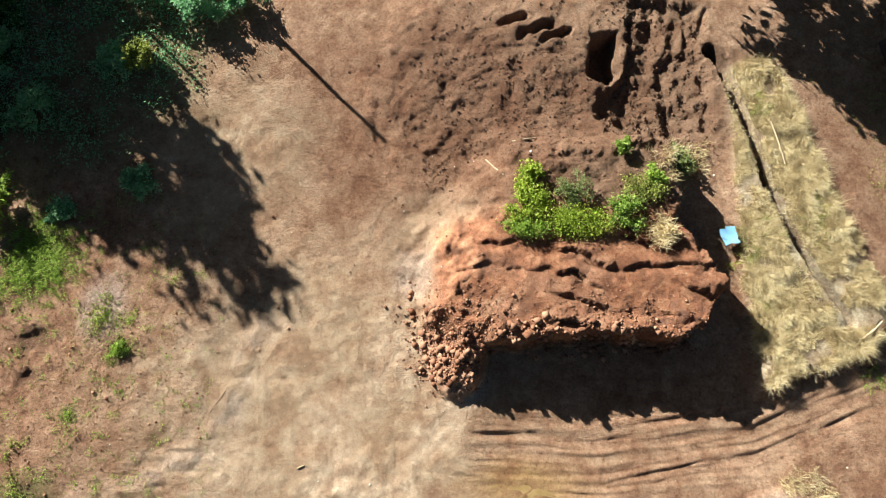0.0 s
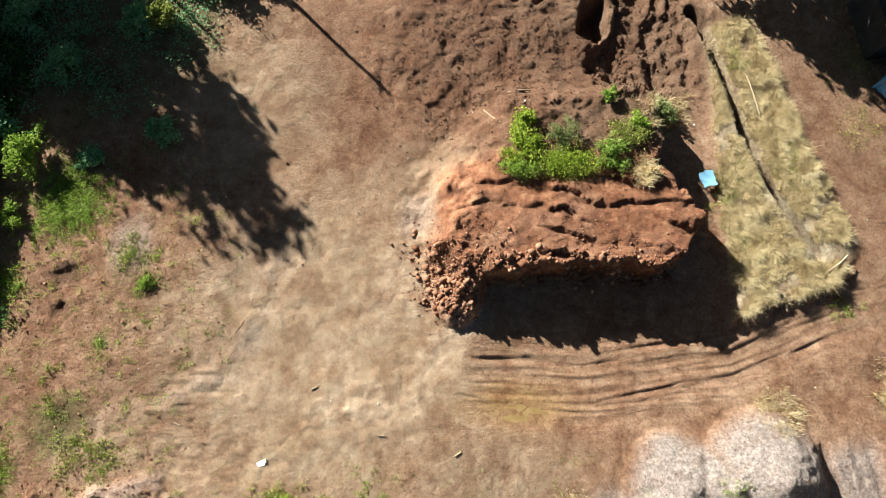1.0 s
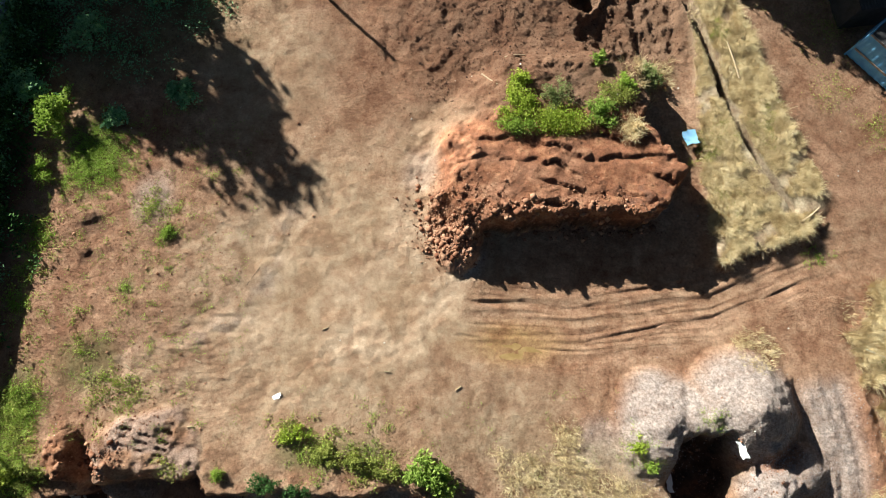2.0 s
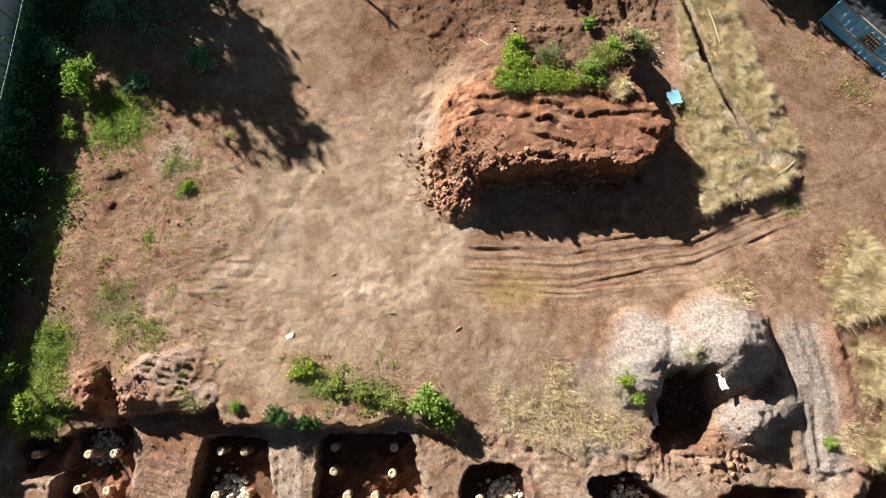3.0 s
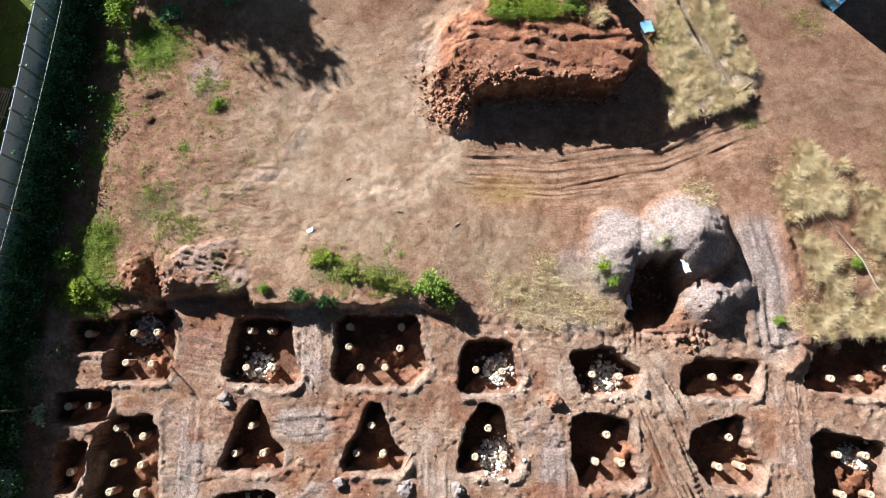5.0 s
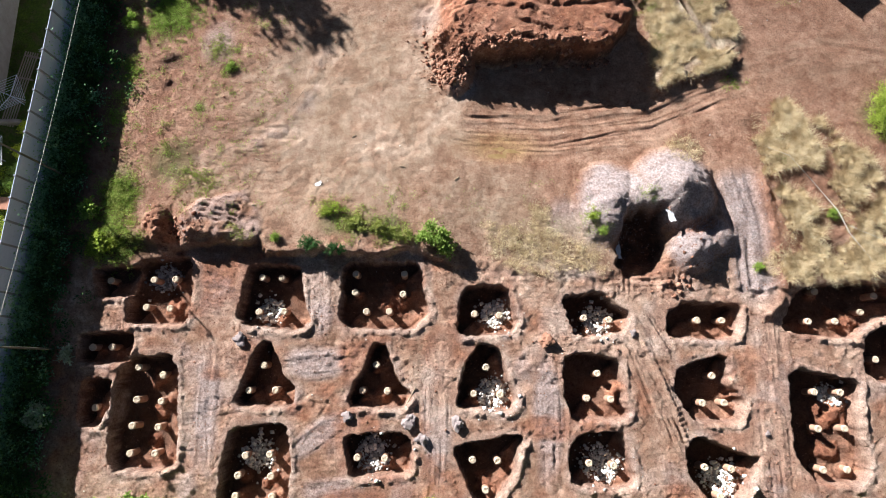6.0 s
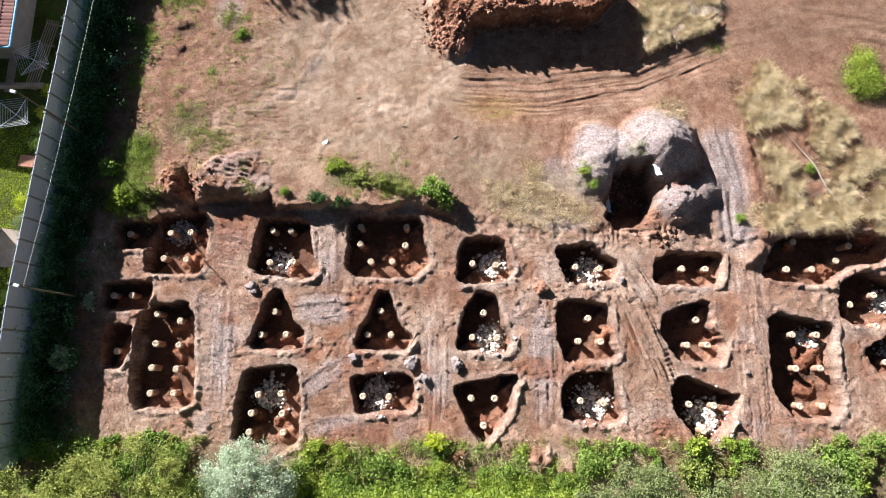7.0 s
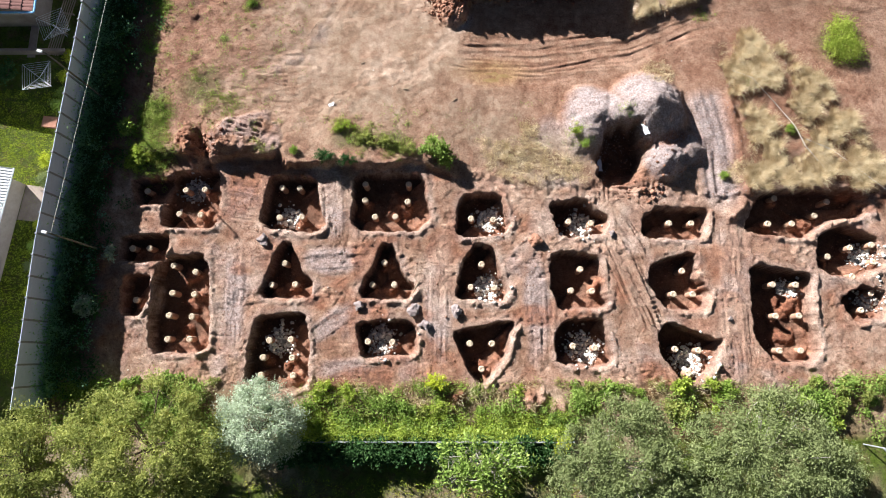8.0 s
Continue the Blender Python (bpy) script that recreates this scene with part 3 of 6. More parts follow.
crust, crust_run = along(X, Y, [(-10.2, 21.5), (-10.8, 19.5), (-11.4, 17.2), (-13.0, 15.0), (-15.5, 13.8), (-18.5, 13.2)])
crust = crust + 0.5 * fbm(X * 0.7, Y * 0.7, 4, 86)
H += 0.05 * np.exp(-(crust / 0.45) ** 2) * (1 + 0.6 * fbm(X, Y, 3, 91))
grey = np.maximum(grey, 0.3 * np.exp(-((crust - 0.3) / 0.8) ** 2) * step(-0.4, 0.3, fbm(X * 0.8, Y * 0.8, 3, 87)))
dark = np.maximum(dark, 0.25 * np.exp(-((crust + 1.6) / 1.3) ** 2))
H += 0.055 * blob(X, Y, -15.0, 14.6, 3.2, 1.1, 5, 0.4, 90) * vnoise(X * 0.7 + 0.8 * vnoise(X * 0.5, Y, 89), Y * 4.2, 88)
tread = step(1.25, 0.9, np.abs(Y + 0.25 * (X + 17.0) - 8.3)) * step(1.75, 1.5, np.abs(X + 17.1))
bars = step(0.1, 0.5, np.sin(2 * math.pi * (Y + 0.3 * X + 0.1 * vnoise(X, Y, 97)) / 0.46)) * step(-0.35, 0.1, np.sin(2 * math.pi * (X - 0.25 * Y) / 1.15)) * step(-0.6, -0.1, vnoise(X * 1.1, Y * 1.1, 98))
H -= 0.22 * tread * bars
dark = np.maximum(dark, 0.45 * tread * bars)
for cx, cy, r in ((-22.4, 20.9, 1.3), (-22.1, 18.9, 0.9)):
    d = np.hypot(X - cx, (Y - cy) * 1.6) / r + 0.9 * fbm(X * 1.3, Y * 1.3, 4, 97)
    H -= 0.22 * step(1.1, -0.1, d)
    dark = np.maximum(dark, 0.6 * step(1.2, 0.5, d))
scrub = sd_poly(X, Y, [(23.3, 16.2), (27, 17.6), (31.5, 14), (34.5, 10), (38, 3.5), (33, 3.2), (25.3, 3.4), (26, 7.4), (24.2, 13)]) + 0.6 * fbm(X * 0.6, Y * 0.6, 3, 98)
on_scrub = 1 - step(-0.6, 0.6, scrub)
straw = np.maximum(straw, 0.25 * on_scrub * step(-0.3, 0.2, fbm(X * 0.45, Y * 0.45, 4, 402)))
rust = np.maximum(rust, 0.8 * on_scrub)
H += on_scrub * 0.18 * fbm(X * 0.9, Y * 0.9, 3, 99)
dark = np.maximum(dark, 0.5 * on_scrub * step(0, 0.6, fbm(X * 0.5, Y * 0.5, 3, 100)))
straw = np.maximum(straw, 0.6 * blob(X, Y, 7.5, 6.0, 5.2, 2.2, -15, 0.5, 101))
grey = np.maximum(grey, 0.5 * blob(X, Y, 9.3, 8.2, 1.8, 1.2, 0, 0.5, 102))
grey = np.maximum(grey, 0.6 * blob(X, Y, 9.6, 4.0, 1.8, 0.8, 0, 0.5, 103))
grey = np.maximum(grey, 0.45 * blob(X, Y, -18.4, 22.6, 1.3, 1.6, 0, 0.5, 104))

# crawler tracks and pale crust over the piling terrace
grey = np.maximum(grey, on_terrace * 0.45 * step(0.0, 0.4, fbm(X * 0.38, Y * 0.26, 5, 110)) * step(-17, -12, Y))
red = np.maximum(red, on_terrace * 0.8 * step(-0.1, 0.35, fbm(X * 0.3 + 8, Y * 0.4, 5, 112)))
pale = np.maximum(pale, on_terrace * 0.5 * step(-0.1, 0.4, fbm(X * 0.3 + 3, Y * 0.22, 4, 134)))
tan = np.maximum(tan, on_terrace * 0.35 * step(-0.2, 0.4, fbm(X * 0.25, Y * 0.3, 4, 111)))
rust = np.maximum(rust * (1 - on_terrace), 0.35 * on_terrace)
for cx, cy, rx, ry, turn in ((-9.5, -2.9, 2.4, 1.2, 5), (-9.3, -7.9, 2.4, 0.9, 35), (-17.5, -6, 1.1, 4.2, 0), (-0.9, -6.5, 1.2, 4.5, 0), (7.2, -6.5, 1.1, 4.2, 0), (15.2, -5, 1.2, 4.2, 20), (23.2, -8, 1.4, 4.5, 0), (-17.2, 2.3, 1.6, 1.6, -10), (-8.5, -11.6, 2.2, 0.9, 0), (15.5, 4.0, 1.6, 1.2, 0), (23.5, -1, 1.3, 2.5, 0), (-9.6, 2.0, 1.0, 2.6, 0), (14.7, -0.8, 1.2, 2.0, 30)):
    m = blob(X, Y, cx, cy, rx, ry, turn, 0.35, int(cx * 7) % 50 + 120)
    c, s = math.cos(radians(turn)), math.sin(radians(turn))
    u, v = (X - cx) * c + (Y - cy) * s, (Y - cy) * c - (X - cx) * s
    across, length = (u, v) if ry > rx else (v, u)
    deep = 2.4 if cx > 14 and cx < 16 else 0.8
    H += m * deep * (0.07 * vnoise(across * 3.4 + 1.5 * vnoise(length * 0.12, across * 0.2, 126), length * 0.16, 130) + 0.045 * vnoise(across * 7.0, length * 0.3, 129) + 0.04 * np.sin(2 * math.pi * (across + 0.12 * vnoise(length * 0.3, across * 0.2, 122)) / 0.37) * step(-0.3, 0.3, vnoise(across * 0.7, length * 0.25, 121)) + 0.018 * np.sin(length * 2 * math.pi / 0.38) * step(-0.1, 0.4, vnoise(across * 1.3, length * 0.2, 128)))
    grey = np.maximum(grey, (0.1 if deep > 1 else 0.68) * m)
tracked = on_terrace * step(-0.1, 0.3, vnoise(X * 0.35, Y * 0.12, 136))
H += tracked * (0.02 * vnoise(X * 4.4 + 1.6 * vnoise(X * 0.2, Y * 0.2, 137), Y * 0.3, 138) + 0.01 * np.sin(Y * 2 * math.pi / 0.4 + 2 * vnoise(X, Y * 0.3, 127)))
H += on_terrace * (0.03 * fbm(X * 3.7, Y * 3.7, 2, 115) + 0.05 * fbm(X * 1.2, Y * 1.2, 4, 132) + 0.06 * np.abs(fbm(X * 0.8, Y * 0.8, 3, 133)) + 0.15 * step(0.0, 0.45, fbm(X * 0.5, Y * 0.5, 4, 125)) * fbm(X * 2.6, Y * 2.6, 4, 124))

# the excavated pits
PITS = []


def pit(outline, piles, rubble, lumps):
    """One pile pit: cut straight down, with a ragged lip of spoil, loose lumps on its floor."""
    global H, dark, red, grey, tan
    for _ in range(2):
        outline = [((1 - u) * a[0] + u * b[0], (1 - u) * a[1] + u * b[1]) for a, b in zip(outline, outline[1:] + outline[:1]) for u in (0.1, 0.9)]
    k = len(PITS)
    xs, ys = [p[0] for p in outline], [p[1] for p in outline]
    i0, i1 = np.searchsorted(GX, (min(xs) - 2.0, max(xs) + 2.0))
    j0, j1 = np.searchsorted(GY, (min(ys) - 2.0, max(ys) + 2.0))
    win = (slice(j0, j1), slice(i0, i1))
    x, y = X[win], Y[win]
    raw = sd_poly(x, y, outline)
    d = raw - 0.16 + 0.16 * fbm(x * 1.1, y * 1.1, 4, 140 + k) + 0.07 * vnoise(x * 3.6, y * 3.6, 141 + k)
    gy, gx = np.gradient(raw, GY[j0:j1], GX[i0:i1])
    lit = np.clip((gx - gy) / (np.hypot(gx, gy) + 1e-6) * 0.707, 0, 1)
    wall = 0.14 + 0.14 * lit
    inside = 1 - step(0, 1, (d + wall) / wall)
    red[win] *= 1 - inside
    floor = TERRACE - PIT_DEPTH + 0.07 * fbm(x * 1.2, y * 1.2, 4, 142)
    for cx, cy, r, h in lumps:
        q = np.hypot(x - cx, y - cy) / r + 0.75 * fbm(x * 1.5, y * 1.5, 5, 143)
        floor = floor + 1.0 * h * step(1.2, 0.1, q)
        red[win] = np.maximum(red[win], step(1.2, 0.6, q))
    for n, (cx, cy) in enumerate(piles):
        q = np.hypot(x - cx - 0.15, y - cy + 0.15) / (0.5 + 0.25 * vnoise(cx * 3, cy * 3, 145)) + 0.35 * fbm(x * 2, y * 2, 3, 146)
        heap = step(1.2, 0.3, q) * step(-0.2, 0.3, vnoise(cx * 5.3, cy * 4.1, 147))
        floor = floor + 0.5 * heap
        red[win] = np.maximum(red[win], heap)
    slump = np.clip(lit, 0, 1) * step(-1.7 + 0.5 * fbm(x, y, 3, 149), -0.25, raw) * inside
    floor = floor + 0.6 * slump * (1 + 0.5 * fbm(x * 2, y * 2, 4, 139))
    red[win] = np.maximum(red[win], 0.8 * slump)
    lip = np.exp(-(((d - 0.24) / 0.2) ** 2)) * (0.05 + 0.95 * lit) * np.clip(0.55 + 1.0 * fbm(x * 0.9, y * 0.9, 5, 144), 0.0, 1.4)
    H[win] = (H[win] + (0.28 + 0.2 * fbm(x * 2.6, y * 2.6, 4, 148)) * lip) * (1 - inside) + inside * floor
    # pale spoil on the rims, painted paler still on the sunlit south-east sides
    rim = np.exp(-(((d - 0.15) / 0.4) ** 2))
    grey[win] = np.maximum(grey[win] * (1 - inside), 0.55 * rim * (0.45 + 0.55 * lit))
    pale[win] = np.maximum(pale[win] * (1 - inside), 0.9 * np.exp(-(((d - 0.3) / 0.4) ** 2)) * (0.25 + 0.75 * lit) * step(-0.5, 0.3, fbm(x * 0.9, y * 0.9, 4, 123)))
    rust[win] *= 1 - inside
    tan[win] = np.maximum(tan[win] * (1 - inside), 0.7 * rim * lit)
    # shade painted in: floor and walls near-black, except along the sunlit slump
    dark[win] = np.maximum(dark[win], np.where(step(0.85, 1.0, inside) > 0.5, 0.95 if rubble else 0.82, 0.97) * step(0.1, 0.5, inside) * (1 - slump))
    PITS.append((piles, rubble))


PIT_DEPTH = 1.65
pit([(-26.56, 4.19), (-23.62, 4.38), (-23.43, 3.33), (-23.91, 2.19), (-26.27, 2.11)],
    [(-25.64, 3.32)],
    [], [])
pit([(-23.4, 4.68), (-19.64, 5.06), (-19.28, 2.47), (-19.49, 0.02), (-23.73, 0.14), (-23.85, 1.51)],
    [(-22.27, 3.35), (-20.68, 3.4), (-22.68, 1.31), (-20.9, 1.21)],
    [(-21.94, 3.65, 1.21)], [(-20.84, 1.21, 0.75, 0.5)])
pit([(-15, 4.43), (-11.35, 4.27), (-10.98, 2.03), (-10.31, 0.31), (-10.99, -0.41), (-15.63, 0.1)],
    [(-14.12, 3.57), (-12.66, 3.51), (-14.24, 0.97), (-12.37, 0.96)],
    [(-13.59, 1.07, 1.12)], [(-12.55, 0.66, 0.65, 0.4)])
pit([(-7.9, 4.5), (-2.28, 4.57), (-1.94, 2.73), (-1.47, 0.75), (-2.75, -0.36), (-7.94, -0.18)],
    [(-7, 3.83), (-3.36, 3.77), (-7.03, 2.38), (-6.18, 0.93), (-4.41, 0.92), (-3.4, 2.26)],
    [], [(-4.28, 1.88, 1.31, 0.6)])
pit([(1.21, 2.71), (4.42, 2.79), (5.07, 0.23), (4.71, -0.59), (0.7, -0.86)],
    [(2.03, 0.74), (3.85, 0.68)],
    [(3.56, 0.78, 1.21)], [])
pit([(8.55, 1.83), (11.35, 2.31), (13.53, 0.53), (13.08, -0.64), (9.75, -1)],
    [(10.24, 0.45), (12.11, 0.29)],
    [(11.39, 0.33, 1.31)], [])
pit([(16.6, 0.81), (17.75, 1.49), (21.89, 1.27), (21.42, -1.17), (16.47, -0.94)],
    [(18.74, 0.2), (20.62, 0.2)],
    [], [])
pit([(26.48, 2.58), (30.16, 3.06), (35.39, 2.54), (35.61, 0.8), (32.21, 0.43), (30.1, -1.12), (24.85, -0.51)],
    [(28.02, 2.4), (27.17, 0.16), (29.19, 0.1), (31.22, 0.83), (32.45, 2.07), (34.22, 0.12)],
    [], [(30.21, 0.43, 1.03, 0.7), (34.5, 2.95, 0.75, 0.8)])
pit([(-27.17, -0.71), (-23.34, -0.63), (-23.24, -1.78), (-23.71, -2.73), (-27.01, -2.8)],
    [(-26.37, -1.65), (-25, -1.66)],
    [], [])
pit([(-23.5, -2.49), (-19.97, -2.37), (-19.36, -9.65), (-20.36, -10.18), (-24.01, -10.25), (-24.24, -4.6)],
    [(-22.8, -3.11), (-21.01, -3.69), (-22.74, -5.43), (-20.92, -5.53), (-22.87, -7.29), (-20.97, -7.34), (-22.89, -9.16), (-21.06, -9.18)],
    [], [(-21.24, -6.34, 0.75, 0.4), (-21.66, -3.95, 0.65, 0.5), (-21.55, -8.45, 0.65, 0.4)])
pit([(-26.69, -4.12), (-24.66, -4.04), (-24.67, -5.99), (-25.15, -7.18), (-26.48, -7.17)],
    [(-25.67, -5.97)],
    [], [])
pit([(-13.77, -1.35), (-13.06, -1.46), (-12.03, -3.97), (-11.21, -4.68), (-11.35, -5.93), (-15.5, -5.82)],
    [(-13.62, -2.97), (-14.57, -4.77), (-12.65, -4.78)],
    [], [(-13.04, -4.87, 0.65, 0.4)])
pit([(-5.42, -1.59), (-4.76, -1.69), (-3.8, -4.25), (-2.59, -5.2), (-3.42, -6.03), (-7.39, -5.91)],
    [(-5.32, -3.02), (-6.28, -4.82), (-4.49, -4.88)],
    [], [(-4.7, -4.92, 0.65, 0.4)])
pit([(2.29, -1.54), (3.69, -1.83), (4.38, -4.3), (4.91, -5.47), (4.42, -6.26), (0.55, -6), (1.23, -3.34)],
    [(2.77, -3.21), (1.89, -5.1), (3.81, -5.16)],
    [(3.28, -5.13, 1.31)], [])
pit([(8.65, -2.53), (9.69, -2.25), (12.49, -2.7), (12.64, -4.82), (12.95, -6.68), (11.32, -6.9), (9.01, -6.89), (8.43, -4.33)],
    [(11.03, -3.69), (10.14, -5.43), (11.88, -5.49)],
    [], [(12.27, -4.87, 0.75, 0.6)])
pit([(16.89, -3.43), (20.51, -2.36), (20.42, -4.4), (21.5, -5.81), (20.91, -7.1), (17.78, -6.94), (16.55, -4.84)],
    [(19.5, -3.88), (18.58, -5.77), (20.27, -5.78)],
    [], [(20.85, -5.41, 0.65, 0.5)])
pit([(25, -3.48), (30.16, -4.27), (29.65, -6.78), (29.91, -10.42), (29.23, -11.4), (26.29, -11.29), (24.9, -9.49)],
    [(26.95, -5.06), (28.85, -5.03), (26.93, -7.64), (28.85, -7.65), (26.83, -10.44), (28.64, -10.45)],
    [(28.56, -5.28, 0.84)], [(28.37, -6.64, 1.03, 0.6), (28.03, -9.46, 1.03, 0.6)])
pit([(31.05, -1.12), (33.08, -0.16), (35.8, -1.15), (36.28, -3.54), (33.89, -4.48), (31.58, -4.23), (30.64, -3.51)],
    [(31.91, -2.7), (33.87, -1.98), (35.68, -1.75), (35.7, -3.2), (33.67, -4.39)],
    [(35.33, -2.54, 1.12)], [])
pit([(32.22, -6.33), (34.25, -5.18), (36.01, -5.89), (35.49, -7.74), (33.34, -8.18)],
    [(35.07, -5.82), (34.06, -7.22)],
    [(35.25, -6.43, 1.03)], [])
pit([(-15.54, -7.51), (-11.89, -7.26), (-11.36, -9.26), (-11.36, -12.8), (-12.32, -13.23), (-16.1, -12.77), (-16.1, -9.68)],
    [(-14.57, -9.31), (-12.83, -9.27), (-15.05, -10.66), (-12.63, -10.72), (-15.11, -12.09), (-12.57, -12.15)],
    [(-13.83, -9.42, 1.31)], [(-12.77, -11.04, 0.84, 0.5)])
pit([(-7.43, -8.02), (-3.6, -7.86), (-2.72, -8.41), (-2.81, -10.57), (-7.01, -10.72)],
    [(-6.57, -9.5), (-4.59, -9.55)],
    [(-5.61, -9.43, 1.4)], [])
pit([(0.24, -8.88), (3.91, -8.22), (5.2, -8.1), (4.53, -10.7), (2.81, -12.9), (2.01, -12.37)],
    [(1.68, -9.69), (3.47, -9.7), (2.6, -11.72)],
    [], [(2.58, -11.37, 0.65, 0.4)])
pit([(9.19, -8.12), (12.28, -7.82), (12.81, -8.96), (13.12, -11.2), (11.96, -11.64), (8.82, -11.18), (8.66, -9.61)],
    [(10.06, -9.97), (11.85, -10.12)],
    [(11.08, -10.09, 1.49)], [])
pit([(17.02, -8.99), (17.91, -8.18), (21.02, -9.38), (22.13, -9.7), (21.11, -11.7), (19.3, -13.23), (18.46, -12.48), (17.14, -10.34)],
    [(18.39, -10.29), (20.32, -10.4), (19.28, -12.23)],
    [(19.7, -11.26, 1.31)], [])

# neighbouring garden, the southern verge and what lies beyond the site
WALL_LINE = [(-28.9, 46), (-30.1, 24), (-30.4, 19), (-31.2, 6.4), (-31.75, -1.8), (-31.85, -10.8), (-32.0, -24)]
west_of = -along(X, Y, WALL_LINE)[0]
garden = step(0.0, 0.4, west_of)
H = H * (1 - garden) + garden * 0.15
for layer in (tan, grey, dark, red, straw, ochre, rust, pale):
    layer *= 1 - garden
lawn = np.maximum(lawn, garden)
verge = 1 - step(-0.6, 0.6, Y + 13.0 + 0.5 * fbm(X * 0.5, Y * 0.5, 3, 150))
verge *= 1 - garden
RED_TIPS = [(0.51, -13.87), (6.6, -14.09), (8.4, -14.66)]
for (cx, cy), r, h in zip(RED_TIPS, (0.9, 1.2, 0.9), (0.45, 0.6, 0.4)):
    tip = step(1.2, 0.2, np.hypot(X - cx, (Y - cy) * 1.3) / r + 0.5 * fbm(X * 1.2, Y * 1.2, 4, 154))
    H += h * tip * (1 + 0.4 * fbm(X * 2.2, Y * 2.2, 4, 155))
    red, verge = np.maximum(red, tip), verge * (1 - tip)
weed = np.maximum(weed, 0.5 * verge * step(-17.5, -16.5, Y))
lawn = np.maximum(lawn, 0.95 * verge * (1 - step(-17.5, -16.5, Y)))
# soil coloured darker over the strip in the wall's shadow, weedy near its base
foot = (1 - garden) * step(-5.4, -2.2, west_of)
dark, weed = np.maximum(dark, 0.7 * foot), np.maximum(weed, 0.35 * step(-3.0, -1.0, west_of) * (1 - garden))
# corner in the trees' shade: ground colour itself darkened and made weedier
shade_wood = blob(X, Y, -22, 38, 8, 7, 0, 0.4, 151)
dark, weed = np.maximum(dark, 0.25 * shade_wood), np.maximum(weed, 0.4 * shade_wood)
for cx, cy, rx, ry in ((-22.6, 25.6, 1.6, 2.4), (-25.2, 9.6, 1.0, 2.6), (-25.6, 6.0, 2.6, 1.3), (-17.4, 20.4, 0.6, 0.6), (-19.6, 17.0, 0.5, 0.5), (-21.5, 12.5, 1.6, 1.5), (34.8, 16.4, 1.8, 2.0), (-6.5, 7.4, 3.0, 0.8)):
    weed = np.maximum(weed, 0.6 * blob(X, Y, cx, cy, rx, ry, 0, 0.5, 152))
far_green = far_out * step(-0.1, 0.5, fbm(X * 0.03, Y * 0.03, 4, 153))
weed = np.maximum(weed, 0.8 * far_green)
H = H * (1 - far_out) + far_out * 0.0

ny, nx = X.shape
idx = np.arange(nx * ny).reshape(ny, nx)
quads = np.stack([idx[:-1, :-1], idx[:-1, 1:], idx[1:, 1:], idx[1:, :-1]], -1).reshape(-1, 4)
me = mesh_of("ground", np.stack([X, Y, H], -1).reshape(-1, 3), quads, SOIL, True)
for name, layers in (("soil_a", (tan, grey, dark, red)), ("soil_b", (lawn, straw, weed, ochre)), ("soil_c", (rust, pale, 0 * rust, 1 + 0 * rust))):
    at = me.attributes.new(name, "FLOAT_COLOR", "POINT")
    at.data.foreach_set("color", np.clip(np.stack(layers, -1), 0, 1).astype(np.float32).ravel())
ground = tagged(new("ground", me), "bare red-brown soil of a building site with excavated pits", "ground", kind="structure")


def land(x, y):
    """The ground's height."""
    i, j = np.clip(np.searchsorted(GX, x) - 1, 0, nx - 2), np.clip(np.searchsorted(GY, y) - 1, 0, ny - 2)
    u, v = (x - GX[i]) / (GX[i + 1] - GX[i]), (y - GY[j]) / (GY[j + 1] - GY[j])
    return (H[j, i] * (1 - u) + H[j, i + 1] * u) * (1 - v) + (H[j + 1, i] * (1 - u) + H[j + 1, i + 1] * u) * v


# ---- concrete piles ----
def concrete_pile(kind):
    """A cast pile cut off rough: a stained shaft and a pale broken head."""
    r = np.random.default_rng(200 + kind)
    root = thing("concrete_pile", "cast concrete pile with a pale broken head standing in a pit", "pile", "concrete piles in the pits")
    rad = 0.25
    bm = bmesh.new()
    sides, rings = 20, []
    wob = [1 + 0.02 * r.standard_normal() for _ in range(sides)]
    for z, s in ((-0.3, 1.03), (0.3, 1.02), (0.8, 1.0), (1.3, 0.99)):
        rings.append([bm.verts.new((rad * s * wob[j] * math.cos(2 * math.pi * j / sides), rad * s * wob[j] * math.sin(2 * math.pi * j / sides), z)) for j in range(sides)])
    for a, b in zip(rings, rings[1:]):
        for j in range(sides):
            bm.faces.new((a[j], a[(j + 1) % sides], b[(j + 1) % sides], b[j])).smooth = True
    part("shaft", bm, CONCRETE, root, "soil-stained concrete shaft")
    bm = bmesh.new()
    rings = []
    for z, s in ((1.27, 1.04), (1.32, 1.06), (1.37, 0.98), (1.41, 0.72), (1.39, 0.4)):
        rings.append([bm.verts.new((rad * s * (wob[j] + 0.014 * r.standard_normal()) * math.cos(2 * math.pi * j / sides), rad * s * (wob[j] + 0.014 * r.standard_normal()) * math.sin(2 * math.pi * j / sides), z + (0.014 * r.standard_normal() if z > 1.25 else 0))) for j in range(sides)])
    for a, b in zip(rings, rings[1:]):
        for j in range(sides):
            bm.faces.new((a[j], a[(j + 1) % sides], b[(j + 1) % sides], b[j]))
    bm.faces.new(rings[-1])
    part("pile_head", bm, PALE_CONCRETE, root, "pale broken concrete head")
    return root


pile_kinds = [concrete_pile(k) for k in range(5)]
unused = set(pile_kinds)
